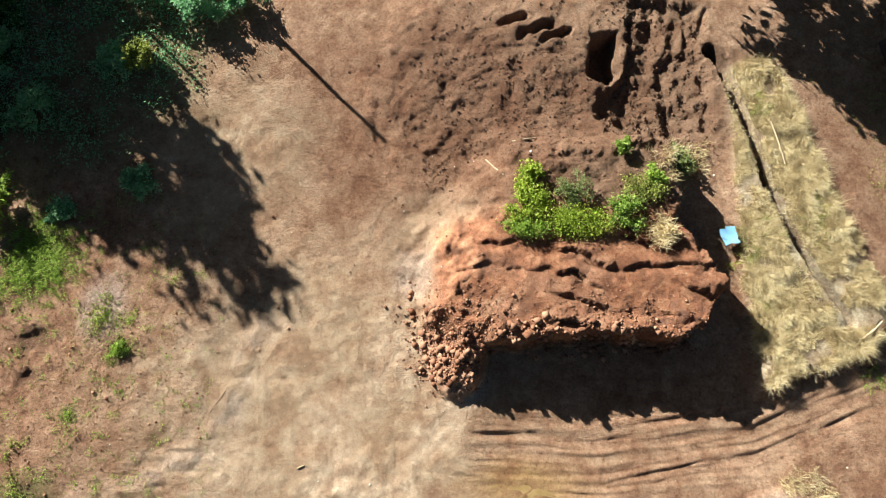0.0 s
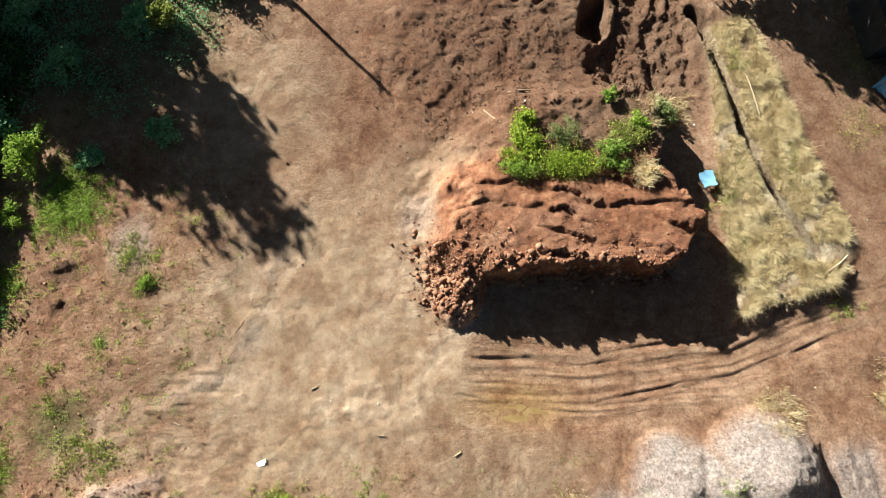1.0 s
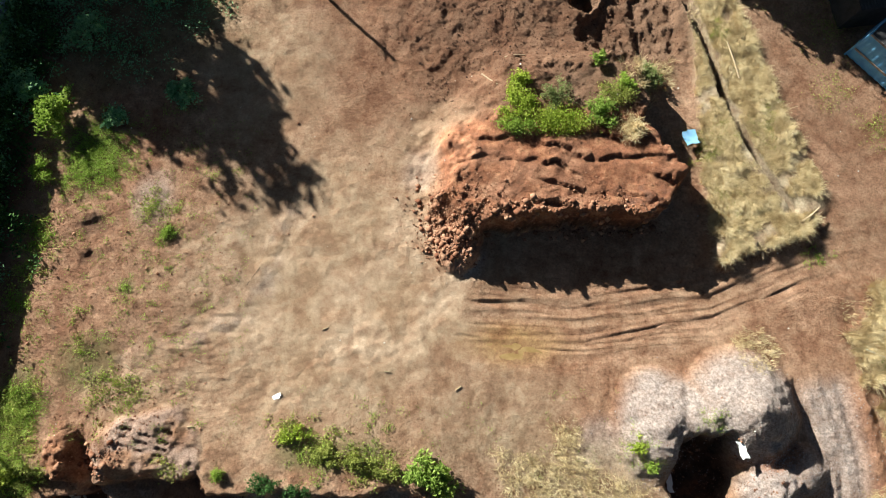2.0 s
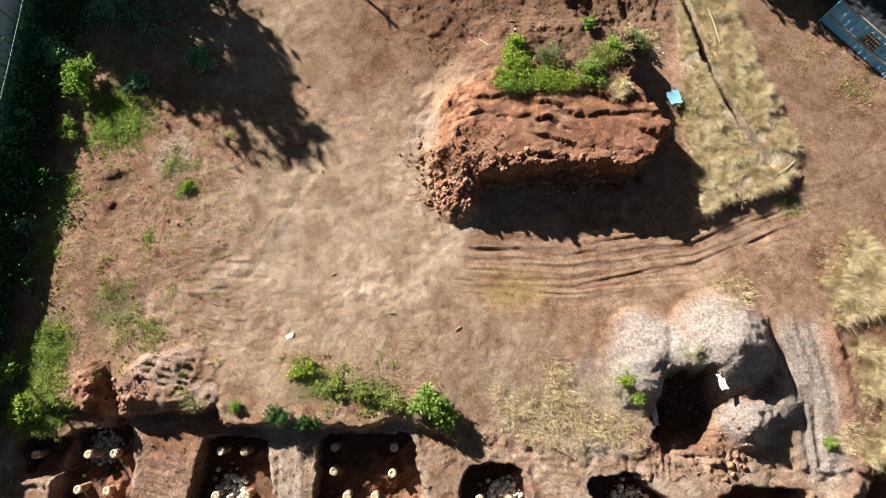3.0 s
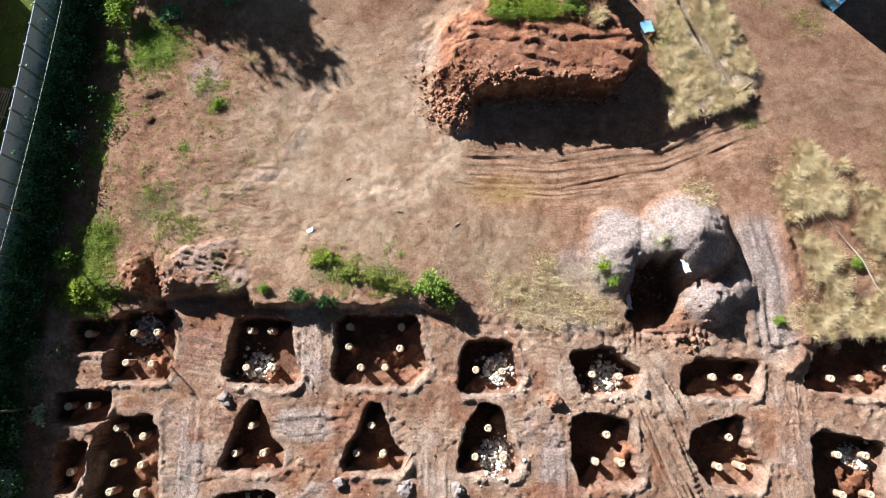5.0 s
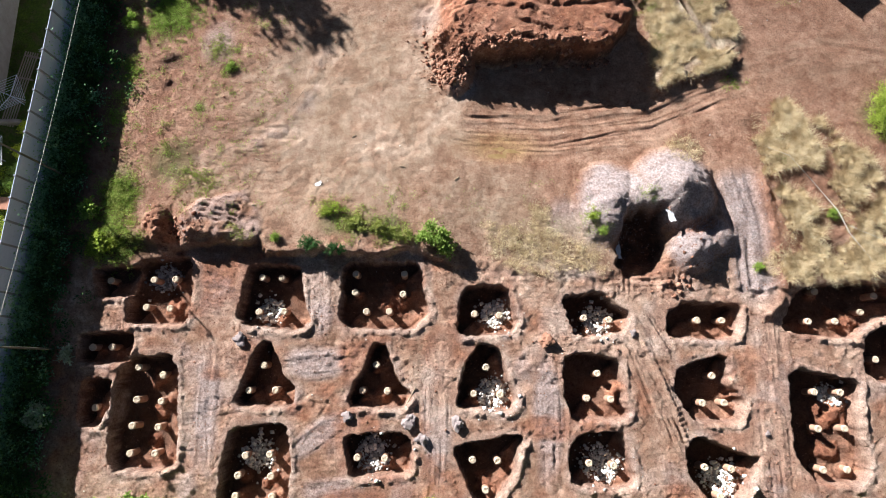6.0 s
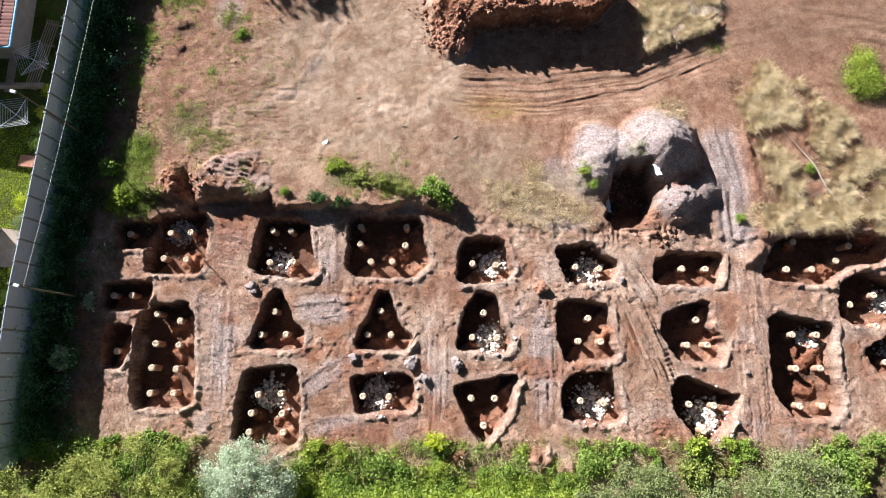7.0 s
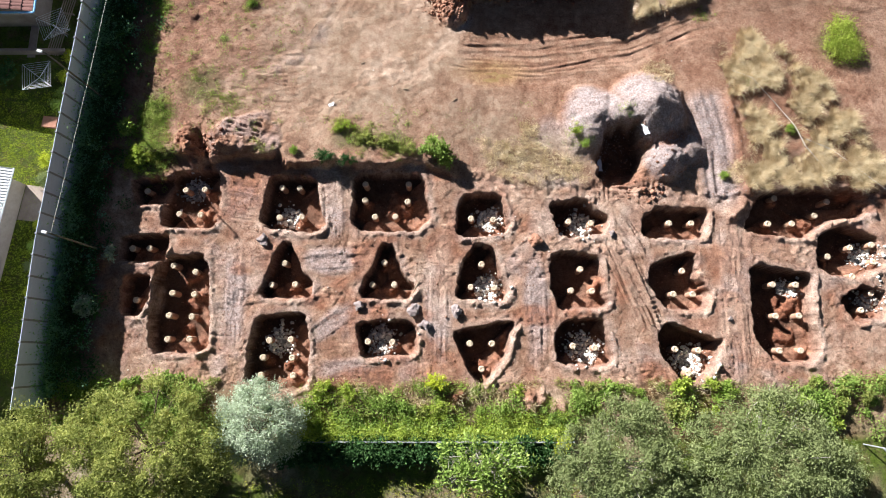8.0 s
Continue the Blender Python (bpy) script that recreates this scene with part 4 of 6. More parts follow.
for n, (piles, _) in enumerate(PITS):
    for k, (x, y) in enumerate(piles):
        base = pile_kinds[(3 * n + k) % 5]
        m = pose(x, y, TERRACE - 1.78 + 0.12 * vnoise(x * 3.1, y * 2.7, 160), 2 * vnoise(x, y, 161), 2 * vnoise(y, x, 162), (97 * n + 41 * k) % 360)
        if base in unused:
            unused.discard(base)
            base.matrix_basis = m
        else:
            copy_thing(base, m)


# ---- loose stone: rubble, gravel, clods ----
def stones(name, label, category, xy, sizes, mat, sink=0.25, seed=1, parent=None):
    """Many angular stones in one mesh, each a rough eight-cornered lump lying on the ground."""
    r = np.random.default_rng(seed)
    n = len(xy)
    cube = np.array([(-1, -1, -1), (1, -1, -1), (1, 1, -1), (-1, 1, -1), (-1, -1, 1), (1, -1, 1), (1, 1, 1), (-1, 1, 1)], float)
    v = cube[None] * (0.55 + 0.45 * r.random((n, 8, 3)))
    a, b = r.random(n) * 2 * math.pi, r.random(n) * 2 * math.pi
    ca, sa, cb, sb = np.cos(a)[:, None], np.sin(a)[:, None], np.cos(b)[:, None], np.sin(b)[:, None]
    v = np.stack([v[..., 0], v[..., 1] * cb - v[..., 2] * sb, v[..., 1] * sb + v[..., 2] * cb], -1)
    v = np.stack([v[..., 0] * ca - v[..., 1] * sa, v[..., 0] * sa + v[..., 1] * ca, v[..., 2] * 0.75], -1)
    v = v * np.asarray(sizes)[:, None, None] / 2
    z = land(xy[:, 0], xy[:, 1]) + np.asarray(sizes) * (0.5 - sink) * 0.6
    v += np.stack([xy[:, 0], xy[:, 1], z], -1)[:, None]
    q = np.array([(0, 3, 2, 1), (4, 5, 6, 7), (0, 1, 5, 4), (1, 2, 6, 5), (2, 3, 7, 6), (3, 0, 4, 7)])
    f = (np.arange(n)[:, None, None] * 8 + q[None]).reshape(-1, 4)
    return tagged(new(name, mesh_of(name, v.reshape(-1, 3), f, mat)), label, category, kind="stuff")


def gauss(n, cx, cy, r, seed):
    g = np.random.default_rng(seed)
    return np.array((cx, cy)) + g.standard_normal((n, 2)) * r * 0.62


def disc(n, cx, cy, r, seed):
    g = np.random.default_rng(seed)
    a, d = g.random(n) * 2 * math.pi, r * np.sqrt(g.random(n)) * (0.7 + 0.3 * g.random(n))
    return np.stack([cx + d * np.cos(a), cy + d * np.sin(a)], -1)


for n, (piles, rubble) in enumerate(PITS):
    for cx, cy, r in rubble:
        count = int(200 * r * r)
        pts = np.concatenate([disc(count * 2 // 3, cx, cy, r, 300 + n), gauss(count - count * 2 // 3, cx, cy, r * 0.9, 900 + n)])
        stones("rubble", "pale broken stone laid on a pit floor", "rubble", pts, 0.06 + 0.27 * np.random.default_rng(n).random(count) ** 2.3, GREY_RUBBLE if n == 1 else RUBBLE, 0.1, n)
pts = np.concatenate([gauss(420, cx + 0.5, cy - 0.5, r * 0.75, 320 + k) for k, (cx, cy, r, h) in enumerate(heaps)] + [np.stack([23.3 + 1.3 * rng.standard_normal(500), 2.5 + 9 * rng.random(500)], -1)])
stones("gravel", "loose grey crushed stone over the heaps", "gravel", pts, 0.03 + 0.05 * rng.random(len(pts)) ** 2, GRAVEL, 0.2, 321)
pts = np.concatenate([
    np.stack([rng.uniform(-0.8, 13.5, 220), rng.uniform(20.6, 23, 220)], -1), disc(320, 0.5, 20.3, 1.9, 330),
    np.stack([rng.uniform(-28, 34, 700), rng.uniform(-12.5, 5, 700)], -1), disc(140, -19.5, 8, 2.6, 334), np.stack([rng.uniform(-26, -12, 160), rng.uniform(7, 24, 160)], -1), disc(160, 16.0, 5.0, 4.2, 336), np.stack([rng.uniform(-10, 1, 60), rng.uniform(20, 30, 60)], -1), disc(120, 33.5, 1.8, 2.5, 337)])
edge_clods = np.concatenate([gauss(260, 0.3, 20.2, 1.5, 347), np.stack([rng.uniform(2.5, 13, 260), 21.3 + 0.5 * rng.standard_normal(260)], -1), gauss(60, -1.2, 22.4, 1.2, 348), gauss(70, -20.5, 7.0, 1.2, 349), gauss(40, 17.0, 3.2, 1.8, 350)])
stones("broken_clods", "coarse broken red clods along the cut edges", "clods", edge_clods, 0.09 + 0.3 * rng.random(len(edge_clods)) ** 3, CLOD, 0.2, 351)
stones("soil_clods", "crumbled red-brown clods lying about the site", "clods", pts, 0.03 + 0.14 * rng.random(len(pts)) ** 4, CLOD, 0.25, 335)
pts = np.stack([rng.uniform(-28, 36, 24000), rng.uniform(-12.8, 6.5, 24000)], -1)
pts = pts[fbm(pts[:, 0] * 0.5, pts[:, 1] * 0.5, 4, 339) > 0.12]
more = [np.stack([rng.uniform(-1.2, 13.5, 2600), 20.6 + 3.4 * rng.random(2600) ** 1.6], -1), gauss(1800, 0.4, 20.4, 1.6, 345), gauss(700, -19, 8.2, 3.0, 341), gauss(700, 16, 5, 4.0, 342), np.stack([rng.uniform(-27, -13, 1500), rng.uniform(7, 26, 1500)], -1), gauss(500, 0.2, 22, 2.2, 343)]
pts = np.concatenate([pts[:8000]] + more)
stones("soil_crumbs", "fine red-brown crumbs strewn over the dug soil", "crumbs", pts, 0.025 + 0.07 * rng.random(len(pts)) ** 3, CLOD, 0.3, 344)
pts = np.concatenate([np.stack([rng.uniform(9, 15.6, 1600), rng.uniform(31.5, 42, 1600)], -1), gauss(1500, 3.5, 35, 5.5, 340), disc(90, -0.6, 30.2, 1.0, 333)])
stones("dark_clods", "dark clods of freshly turned earth", "clods", pts, 0.03 + 0.11 * rng.random(len(pts)) ** 3, DARK_CLOD, 0.25, 346)
pts = np.stack([rng.uniform(-27, 30, 130), rng.uniform(-12, 36, 130)], -1)
stones("pebbles", "pale pebbles scattered over the soil", "pebbles", pts, 0.035 + 0.09 * rng.random(len(pts)) ** 3, RUBBLE, 0.3, 338)


# ---- plants ----
def leaf_quads(points, size, r, flat=0.4, long=1.7):
    """A folded pointed leaf at each point: five corners, as a quad and its mirror share the midrib."""
    n = len(points)
    d = r.standard_normal((n, 3))
    d[:, 2] *= 1 - flat
    d /= np.linalg.norm(d, axis=1)[:, None] + 1e-9
    u = r.standard_normal((n, 3))
    u[:, 2] *= 0.5
    s = np.cross(d, u)
    s /= np.linalg.norm(s, axis=1)[:, None] + 1e-9
    size = np.broadcast_to(size, (n,))[:, None] * (0.65 + 0.7 * r.random((n, 1)))
    p = np.asarray(points)
    up = np.cross(s, d) * size * 0.18
    v = np.stack([p, p + d * size * long * 0.45 + s * size * 0.42 + up, p + d * size * long, p + d * size * long * 0.45 - s * size * 0.42 + up], 1)
    return v.reshape(-1, 3), np.arange(n * 4).reshape(n, 4)


def crown_points(r, n, centre, radii, clumps, clump_r, hollow=0.45):
    """Leaves gathered in clumps near the outside of an uneven crown."""
    a = r.standard_normal((clumps, 3))
    a /= np.linalg.norm(a, axis=1)[:, None]
    a[:, 2] = np.abs(a[:, 2]) * 1.1 - 0.25
    far = (hollow + (1 - hollow) * r.random(clumps) ** 0.5) * (0.82 + 0.3 * vnoise(a[:, 0] * 2.2 + centre[0], a[:, 1] * 2.2 + centre[1], 5))
    c = np.asarray(centre) + a * far[:, None] * np.asarray(radii)
    k = r.integers(0, clumps, n)
    cr = clump_r * (0.6 + 0.8 * r.random(clumps))
    return c[k] + r.standard_normal((n, 3)) * cr[k][:, None] * (0.5, 0.5, 0.38), c


def tree(name, label, x, y, height, radius, leaf_mat, leaves, leaf, clumps=90, seed=1, bark=BARK, base=0.0, squash=0.55, stretch=(1, 1), clump_r=0.9, bare=0):
    """A tapered trunk with limbs and a crown of many small leaves in clumps."""
    r = np.random.default_rng(seed)
    z0 = float(land(np.array(x), np.array(y))) if base is None else base
    root = thing(name, label, "tree", at=pose(x, y, z0))
    ch = height * squash
    centre = (0.0, 0.0, height - ch * 0.75)
    pts, cl = crown_points(r, leaves, centre, (radius * stretch[0], radius * stretch[1], ch * 0.75), clumps, clump_r)
    fork = Vector((0.15 * r.standard_normal(), 0.15 * r.standard_normal(), height * 0.3))
    w = 0.018 * height + 0.06
    runs = [([(0, 0, -0.4), (0.05, 0.02, height * 0.15), fork, fork + Vector((0.1, 0.1, height * 0.25))], [w * 1.25, w, w * 0.85, w * 0.4])]
    order = r.permutation(len(cl))
    for k in order[: 14 + bare]:
        tip = Vector(cl[k])
        mid = fork.lerp(tip, 0.5) + Vector((0.25 * r.standard_normal(), 0.25 * r.standard_normal(), 0.12 * height * 0.4))
        runs.append(([fork, fork.lerp(mid, 0.5), mid, tip], [w * 0.55, w * 0.42, w * 0.28, 0.025]))
        for j in range(3):
            end = tip.lerp(Vector(cl[order[(j * 7 + k) % len(order)]]), 0.18) + Vector(0.5 * r.standard_normal(3))
            runs.append(([mid.lerp(tip, 0.4 + 0.2 * j), end], [w * 0.18, 0.012]))
    part("trunk", tubes("trunk", runs, bark, 6), bark, root)
    v, f = leaf_quads(pts, leaf, r)
    part("crown", mesh_of("crown", v, f, leaf_mat), leaf_mat, root)
    return root


def bush(label, x, y, radius, height, leaf_mat, leaves, leaf=0.12, seed=1, name="bush", stretch=(1, 1), clumps=26, lift=0.0, category="bush", group=""):
    """A low shrub: a few stems and leaves in clumps down to the ground."""
    r = np.random.default_rng(seed)
    z = float(land(np.array(x), np.array(y))) + lift
    root = thing(name, label, category, group, at=pose(x, y, z))
    pts, cl = crown_points(r, leaves, (0, 0, height * 0.35), (radius * stretch[0], radius * stretch[1], height * 0.65), clumps, max(0.13, radius * 0.21), 0.25)
    pts[:, :2] *= 1 + 0.14 * r.standard_normal((leaves, 1))
    pts[:, 2] = np.maximum(pts[:, 2], 0.02)
    runs = [([(0, 0, -0.1), Vector(c) * 0.5, Vector(c)], [0.03, 0.02, 0.008]) for c in cl[:9]]
    part("stems", tubes("stems", runs, BARK, 4), BARK, root)
    v, f = leaf_quads(pts, leaf, r)
    part("foliage", mesh_of("foliage", v, f, leaf_mat), leaf_mat, root)
    return root


def inside_of(outline, n, r):
    xs, ys = [p[0] for p in outline], [p[1] for p in outline]
    got = np.zeros((0, 2))
    while len(got) < n:
        p = np.stack([r.uniform(min(xs), max(xs), n * 2), r.uniform(min(ys), max(ys), n * 2)], -1)
        got = np.concatenate([got, p[sd_poly(p[:, 0], p[:, 1], outline) + 0.5 * fbm(p[:, 0] * 0.7, p[:, 1] * 0.7, 3, 77) < 0]])
    return got[:n]


def grass(name, label, tufts, height, blades, spread_r, mat, seed, kind="stuff", droop=0.5, width=0.035, category="grass"):
    """Tufts of bent tapered blades in one mesh; height may differ from tuft to tuft."""
    r = np.random.default_rng(seed)
    n = len(tufts)
    root = np.repeat(np.stack([tufts[:, 0], tufts[:, 1], land(tufts[:, 0], tufts[:, 1])], -1), blades, 0)
    tall = np.repeat(np.broadcast_to(height, (n,)), blades) * (0.55 + 0.6 * r.random(n * blades))
    a = r.random(n * blades) * 2 * math.pi
    out = np.stack([np.cos(a), np.sin(a), 0 * a], -1)
    cross = np.stack([-np.sin(a), np.cos(a), 0 * a], -1)
    a2 = r.random(n * blades) * 2 * math.pi
    near = np.repeat(np.broadcast_to(spread_r, (n,)), blades)[:, None] * r.random((n * blades, 1)) ** 0.5 * np.stack([np.cos(a2), np.sin(a2), 0 * a2], -1)
    lean = (droop * (0.4 + 0.9 * r.random(n * blades)) * tall)[:, None]
    p0 = root + near
    p1 = p0 + out * lean * 0.35 + np.array((0, 0, 1)) * tall[:, None] * 0.6
    p2 = p0 + out * lean + np.array((0, 0, 1)) * tall[:, None] * (0.95 - 0.25 * droop)
    wv = cross * width
    v = np.stack([p0 - wv, p0 + wv, p1 + wv * 0.8, p2, p1 - wv * 0.8], 1).reshape(-1, 3)
    q = np.arange(n * blades)[:, None] * 5
    f = np.concatenate([q + np.array([[0, 1, 2]]), q + np.array([[0, 2, 4]]), q + np.array([[4, 2, 3]])])
    return tagged(new(name, mesh_of(name, v, f, mat)), label, category, kind=kind)


r = np.random.default_rng(400)
tufts = inside_of(STRIP, 11500, r)
off = along(tufts[:, 0], tufts[:, 1], TRENCH)[0]
clear = (off < -0.3) | (off > 0.5)
tufts, off = tufts[clear], np.abs(off[clear] - 0.1)
thick = fbm(tufts[:, 0] * 0.9, tufts[:, 1] * 0.9, 4, 399) > -0.22
tufts, off = tufts[thick], off[thick]
tall = (0.16 + 0.6 * np.clip(0.5 + fbm(tufts[:, 0] * 1.1, tufts[:, 1] * 1.1, 3, 408), 0.05, 1)) * np.clip(off / 1.3, 0.35, 1)
grass("dry_grass", "pale dry grass matted over the strip beside the trench", tufts, tall * 0.85, 10, 0.18, DRY_GRASS, 401, droop=1.1, width=0.012)
sprout = np.concatenate([gauss(60, 16.8, 26.5, 1.1, 395), gauss(40, 20.6, 28.0, 0.9, 396), gauss(30, 17.6, 22.5, 1.0, 397), gauss(16, 18.4, 34.5, 0.7, 398)])
grass("green_blades", "green grass coming through the dry strip", sprout, 0.4, 10, 0.2, OLIVE_LEAF, 394, droop=0.9, width=0.014)
SCRUB = [(23.3, 16.2), (27, 17.6), (31.5, 14), (34.5, 10), (37.5, 3.5), (33, 3.2), (25.3, 3.4), (26, 7.4), (24.2, 13)]
tussock = inside_of(SCRUB, 620, r)
tussock = tussock[fbm(tussock[:, 0] * 0.45, tussock[:, 1] * 0.45, 4, 402) > -0.1]
big = 0.35 + 0.75 * r.random(len(tussock)) ** 1.5
tufts = np.repeat(tussock, 5, 0) + r.standard_normal((5 * len(tussock), 2)) * np.repeat(0.22 * big, 5)[:, None]
grass("dry_scrub", "tall straw-coloured grass tussocks gone to seed", tufts, np.repeat(big, 5), 34, 0.16, DRY_GRASS, 403, droop=0.95, width=0.013)
tufts = inside_of(SCRUB, 700, r)
tufts = tufts[fbm(tufts[:, 0] * 0.6, tufts[:, 1] * 0.6, 3, 393) > 0.1]
grass("dry_undergrass", "thin flattened dry grass between the tussocks", tufts, 0.2, 16, 0.3, DRY_GRASS, 392, droop=1.2, width=0.011)
tufts = np.concatenate([inside_of([(2.5, 7.6), (6.5, 7.4), (12.2, 5.4), (12, 3.9), (5.0, 3.7), (3.4, 5.0)], 300, r), disc(60, 18.5, 13.3, 1.6, 404), disc(60, 24.8, 4.6, 1.2, 405), disc(40, 7.0, 8.5, 1.0, 406)])
grass("straw_grass", "thin straw-coloured grass on the bank above the pits", tufts, 0.15 + 0.25 * r.random(len(tufts)), 16, 0.3, DRY_GRASS, 407, droop=1.1, width=0.012)


def weeds(name, label, pts, leaves_each, spread_r, tall, leaf, mat, seed):
    """Low leafy weeds over an area, one mesh."""
    g = np.random.default_rng(seed)
    base = np.repeat(np.stack([pts[:, 0], pts[:, 1], land(pts[:, 0], pts[:, 1])], -1), leaves_each, 0)
    off = g.standard_normal((len(base), 3)) * (spread_r * 0.5, spread_r * 0.5, 0)
    off[:, 2] = np.abs(g.standard_normal(len(base))) * np.repeat(tall * (0.3 + 0.9 * g.random(len(pts))), leaves_each) * 0.6
    v, f = leaf_quads(base + off, leaf, g, 0.3)
    return tagged(new(name, mesh_of(name, v, f, mat)), label, "weeds", kind="stuff")


def wall_x(v):
    """Where the west boundary wall stands."""
    return np.interp(v, [-24, -10.8, -1.8, 6.4, 19, 24, 46], [-32.0, -31.85, -31.75, -31.2, -30.4, -30.1, -28.9])


# verge south of the pits
low = inside_of([(-30.5, -12.2), (-21, -12.6), (-12.5, -14.0), (-8, -13.4), (-1.5, -12.6), (4, -13.2), (8, -13.0), (14, -13.0), (21, -13.6), (24, -14.6), (24.5, -13.6), (37, -12.4), (37, -16.8), (-31, -17.0)], 1500, r)
low = low[np.min([np.hypot(low[:, 0] - hx, low[:, 1] - hy) for hx, hy in RED_TIPS], 0) > 1.25]
low = low[fbm(low[:, 0] * 0.55, low[:, 1] * 0.7, 4, 416) > 0.16]
weeds("undergrowth", "dense green undergrowth along the site's southern edge", low, 90, 0.7, 0.8, 0.11, GREEN_LEAF, 410)
weeds("young_undergrowth", "bright green young growth among the undergrowth", inside_of([(-12, -13.6), (-1.5, -12.7), (8, -13.2), (9, -16.8), (-12.4, -16.6)], 70, r), 80, 0.5, 0.5, 0.09, BRIGHT_LEAF, 411)
weeds("dark_creeper", "dark green creeper in the shade along the boundary wall", np.stack([wall_x(yy := r.uniform(-13.4, 42, 900)) + 0.3 + np.abs(r.standard_normal(900)) * 1.3, yy], -1), 55, 0.6, 0.85, 0.13, DARK_LEAF, 412)
weeds("wall_base_creeper", "green creeper climbing the foot of the boundary wall, coloured as in skylight", np.stack([wall_x(yy := r.uniform(-13.4, 42, 620)) + 0.15 + 0.5 * r.random(620), yy], -1), 60, 0.45, 1.5, 0.12, SHADE_LEAF, 415)
weeds("skylit_creeper", "green creeper patches in the wall's shade, coloured as in skylight", np.stack([wall_x(yy := r.uniform(-13.4, 42, 300)) + 0.3 + np.abs(r.standard_normal(300)) * 1.1, yy], -1), 50, 0.55, 0.9, 0.12, SHADE_LEAF, 409)
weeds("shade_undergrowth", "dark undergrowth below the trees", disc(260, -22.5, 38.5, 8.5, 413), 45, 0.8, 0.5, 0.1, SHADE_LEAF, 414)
small = np.concatenate([gauss(90, -22.7, 25.6, 1.7, 420), gauss(60, -25.2, 10.0, 1.1, 421), gauss(60, -25.6, 6.0, 1.9, 422), gauss(14, -17.4, 20.4, 0.5, 423), gauss(10, -18.2, 21.9, 0.7, 424), gauss(9, -16.5, 21.8, 0.6, 425), gauss(8, -19.7, 16.9, 0.4, 426), np.stack([r.uniform(-26, -14, 150), r.uniform(8, 29, 150)], -1), gauss(12, -20.5, 11.2, 1.3, 427), gauss(18, -18.6, 10.6, 0.8, 428), gauss(14, -21.0, 13.3, 1.4, 429), gauss(70, -25.5, 20, 1.0, 430), gauss(60, -26.0, 16, 0.9, 431),
                        gauss(16, 11.0, 7.8, 0.8, 432), gauss(10, 22.8, 19.0, 0.9, 433), gauss(10, 15.0, 9.6, 0.5, 434), gauss(60, -7.6, 7.6, 1.3, 435), gauss(34, -4.6, 6.9, 1.2, 436), gauss(10, -3.9, 9.2, 0.8, 437), gauss(6, 29.5, 8.3, 0.5, 438)])
weeds("weeds", "small green weeds sprouting in the bare soil", small, 22, 0.30, 0.16, 0.06, BRIGHT_LEAF, 440)
thin = np.concatenate([np.stack([r.uniform(-27, -12, 420), r.uniform(8, 29, 420)], -1), np.stack([r.uniform(-9, 12, 60), r.uniform(6, 11, 60)], -1), gauss(120, -22.6, 25.4, 1.9, 441), gauss(90, -25.4, 8.5, 1.5, 442)])
tufts = np.concatenate([gauss(420, -22.5, 25.2, 2.1, 444), gauss(260, -25.7, 6.4, 1.7, 446), gauss(200, -25.2, 9.8, 1.3, 447)])
grass("green_grass", "bright green grass patch at the edge of the shade", tufts, 0.12 + 0.2 * r.random(len(tufts)), 14, 0.22, BRIGHT_LEAF, 445, droop=0.8, width=0.012)
weeds("sparse_weeds", "sparse low weeds and grass over the bare soil", thin, 12, 0.3, 0.10, 0.05, GREEN_LEAF, 443)

for k, (x, y, rad, hgt, mat) in enumerate(((-8.7, 8.4, 0.65, 0.5, YOUNG_GREEN), (-7.0, 7.3, 0.9, 0.55, OLIVE_LEAF), (-5.2, 7.0, 0.6, 0.6, OLIVE_LEAF), (-3.4, 6.5, 0.7, 0.5, OLIVE_LEAF), (-10.4, 5.8, 0.8, 0.7, DARK_LEAF), (-8.4, 5.6, 0.7, 0.5, DARK_LEAF), (-12.9, 6.3, 0.4, 0.5, BRIGHT_LEAF))):
    bush("straggling green shrub along the bank above the pits", x, y, rad, hgt, mat, int(1500 * rad), 0.075, 710 + k, group="shrubs along the bank", clumps=18, stretch=(1.4, 0.9))
for k, (x, y, rad, hgt, mat) in enumerate(((-25.6, 6.6, 1.1, 0.6, YOUNG_GREEN), (-26.6, 5.6, 1.0, 0.5, YOUNG_GREEN), (-25.6, 24.4, 1.0, 0.9, BRIGHT_LEAF), (-17.3, 20.4, 0.45, 0.4, BRIGHT_LEAF), (10.9, 8.0, 0.6, 0.5, YOUNG_GREEN), (11.6, 6.9, 0.4, 0.4, BRIGHT_LEAF), (25.9, 12.6, 0.5, 0.6, GREEN_LEAF), (29.4, 8.2, 0.5, 0.5, BRIGHT_LEAF), (23.4, 4.2, 0.4, 0.4, BRIGHT_LEAF))):
    bush("small green shrub sprouting from bare soil", x, y, rad, hgt, mat, int(1500 * rad), 0.07, 730 + k, group="small shrubs on the site", clumps=20)
ragged = np.concatenate([gauss(14, -20.2, 11.1, 0.9, 731), gauss(10, -18.5, 10.9, 0.7, 732), gauss(80, -25.0, 9.6, 1.3, 733) * (1, 1), gauss(90, -24.9, 6.6, 1.4, 734), gauss(26, -26.0, 21.5, 0.7, 735), gauss(22, -26.2, 17.6, 0.7, 736), gauss(30, -9.2, 8.6, 0.8, 737), gauss(50, -6.9, 7.3, 1.1, 738), gauss(40, -4.4, 6.7, 1.0, 739), gauss(14, -22.2, 14.6, 1.4, 740), gauss(26, -18.2, 22.0, 0.9, 741), gauss(16, -15.6, 6.9, 0.8, 742)])
ragged = ragged[fbm(ragged[:, 0] * 1.1, ragged[:, 1] * 1.1, 3, 743) > -0.15]
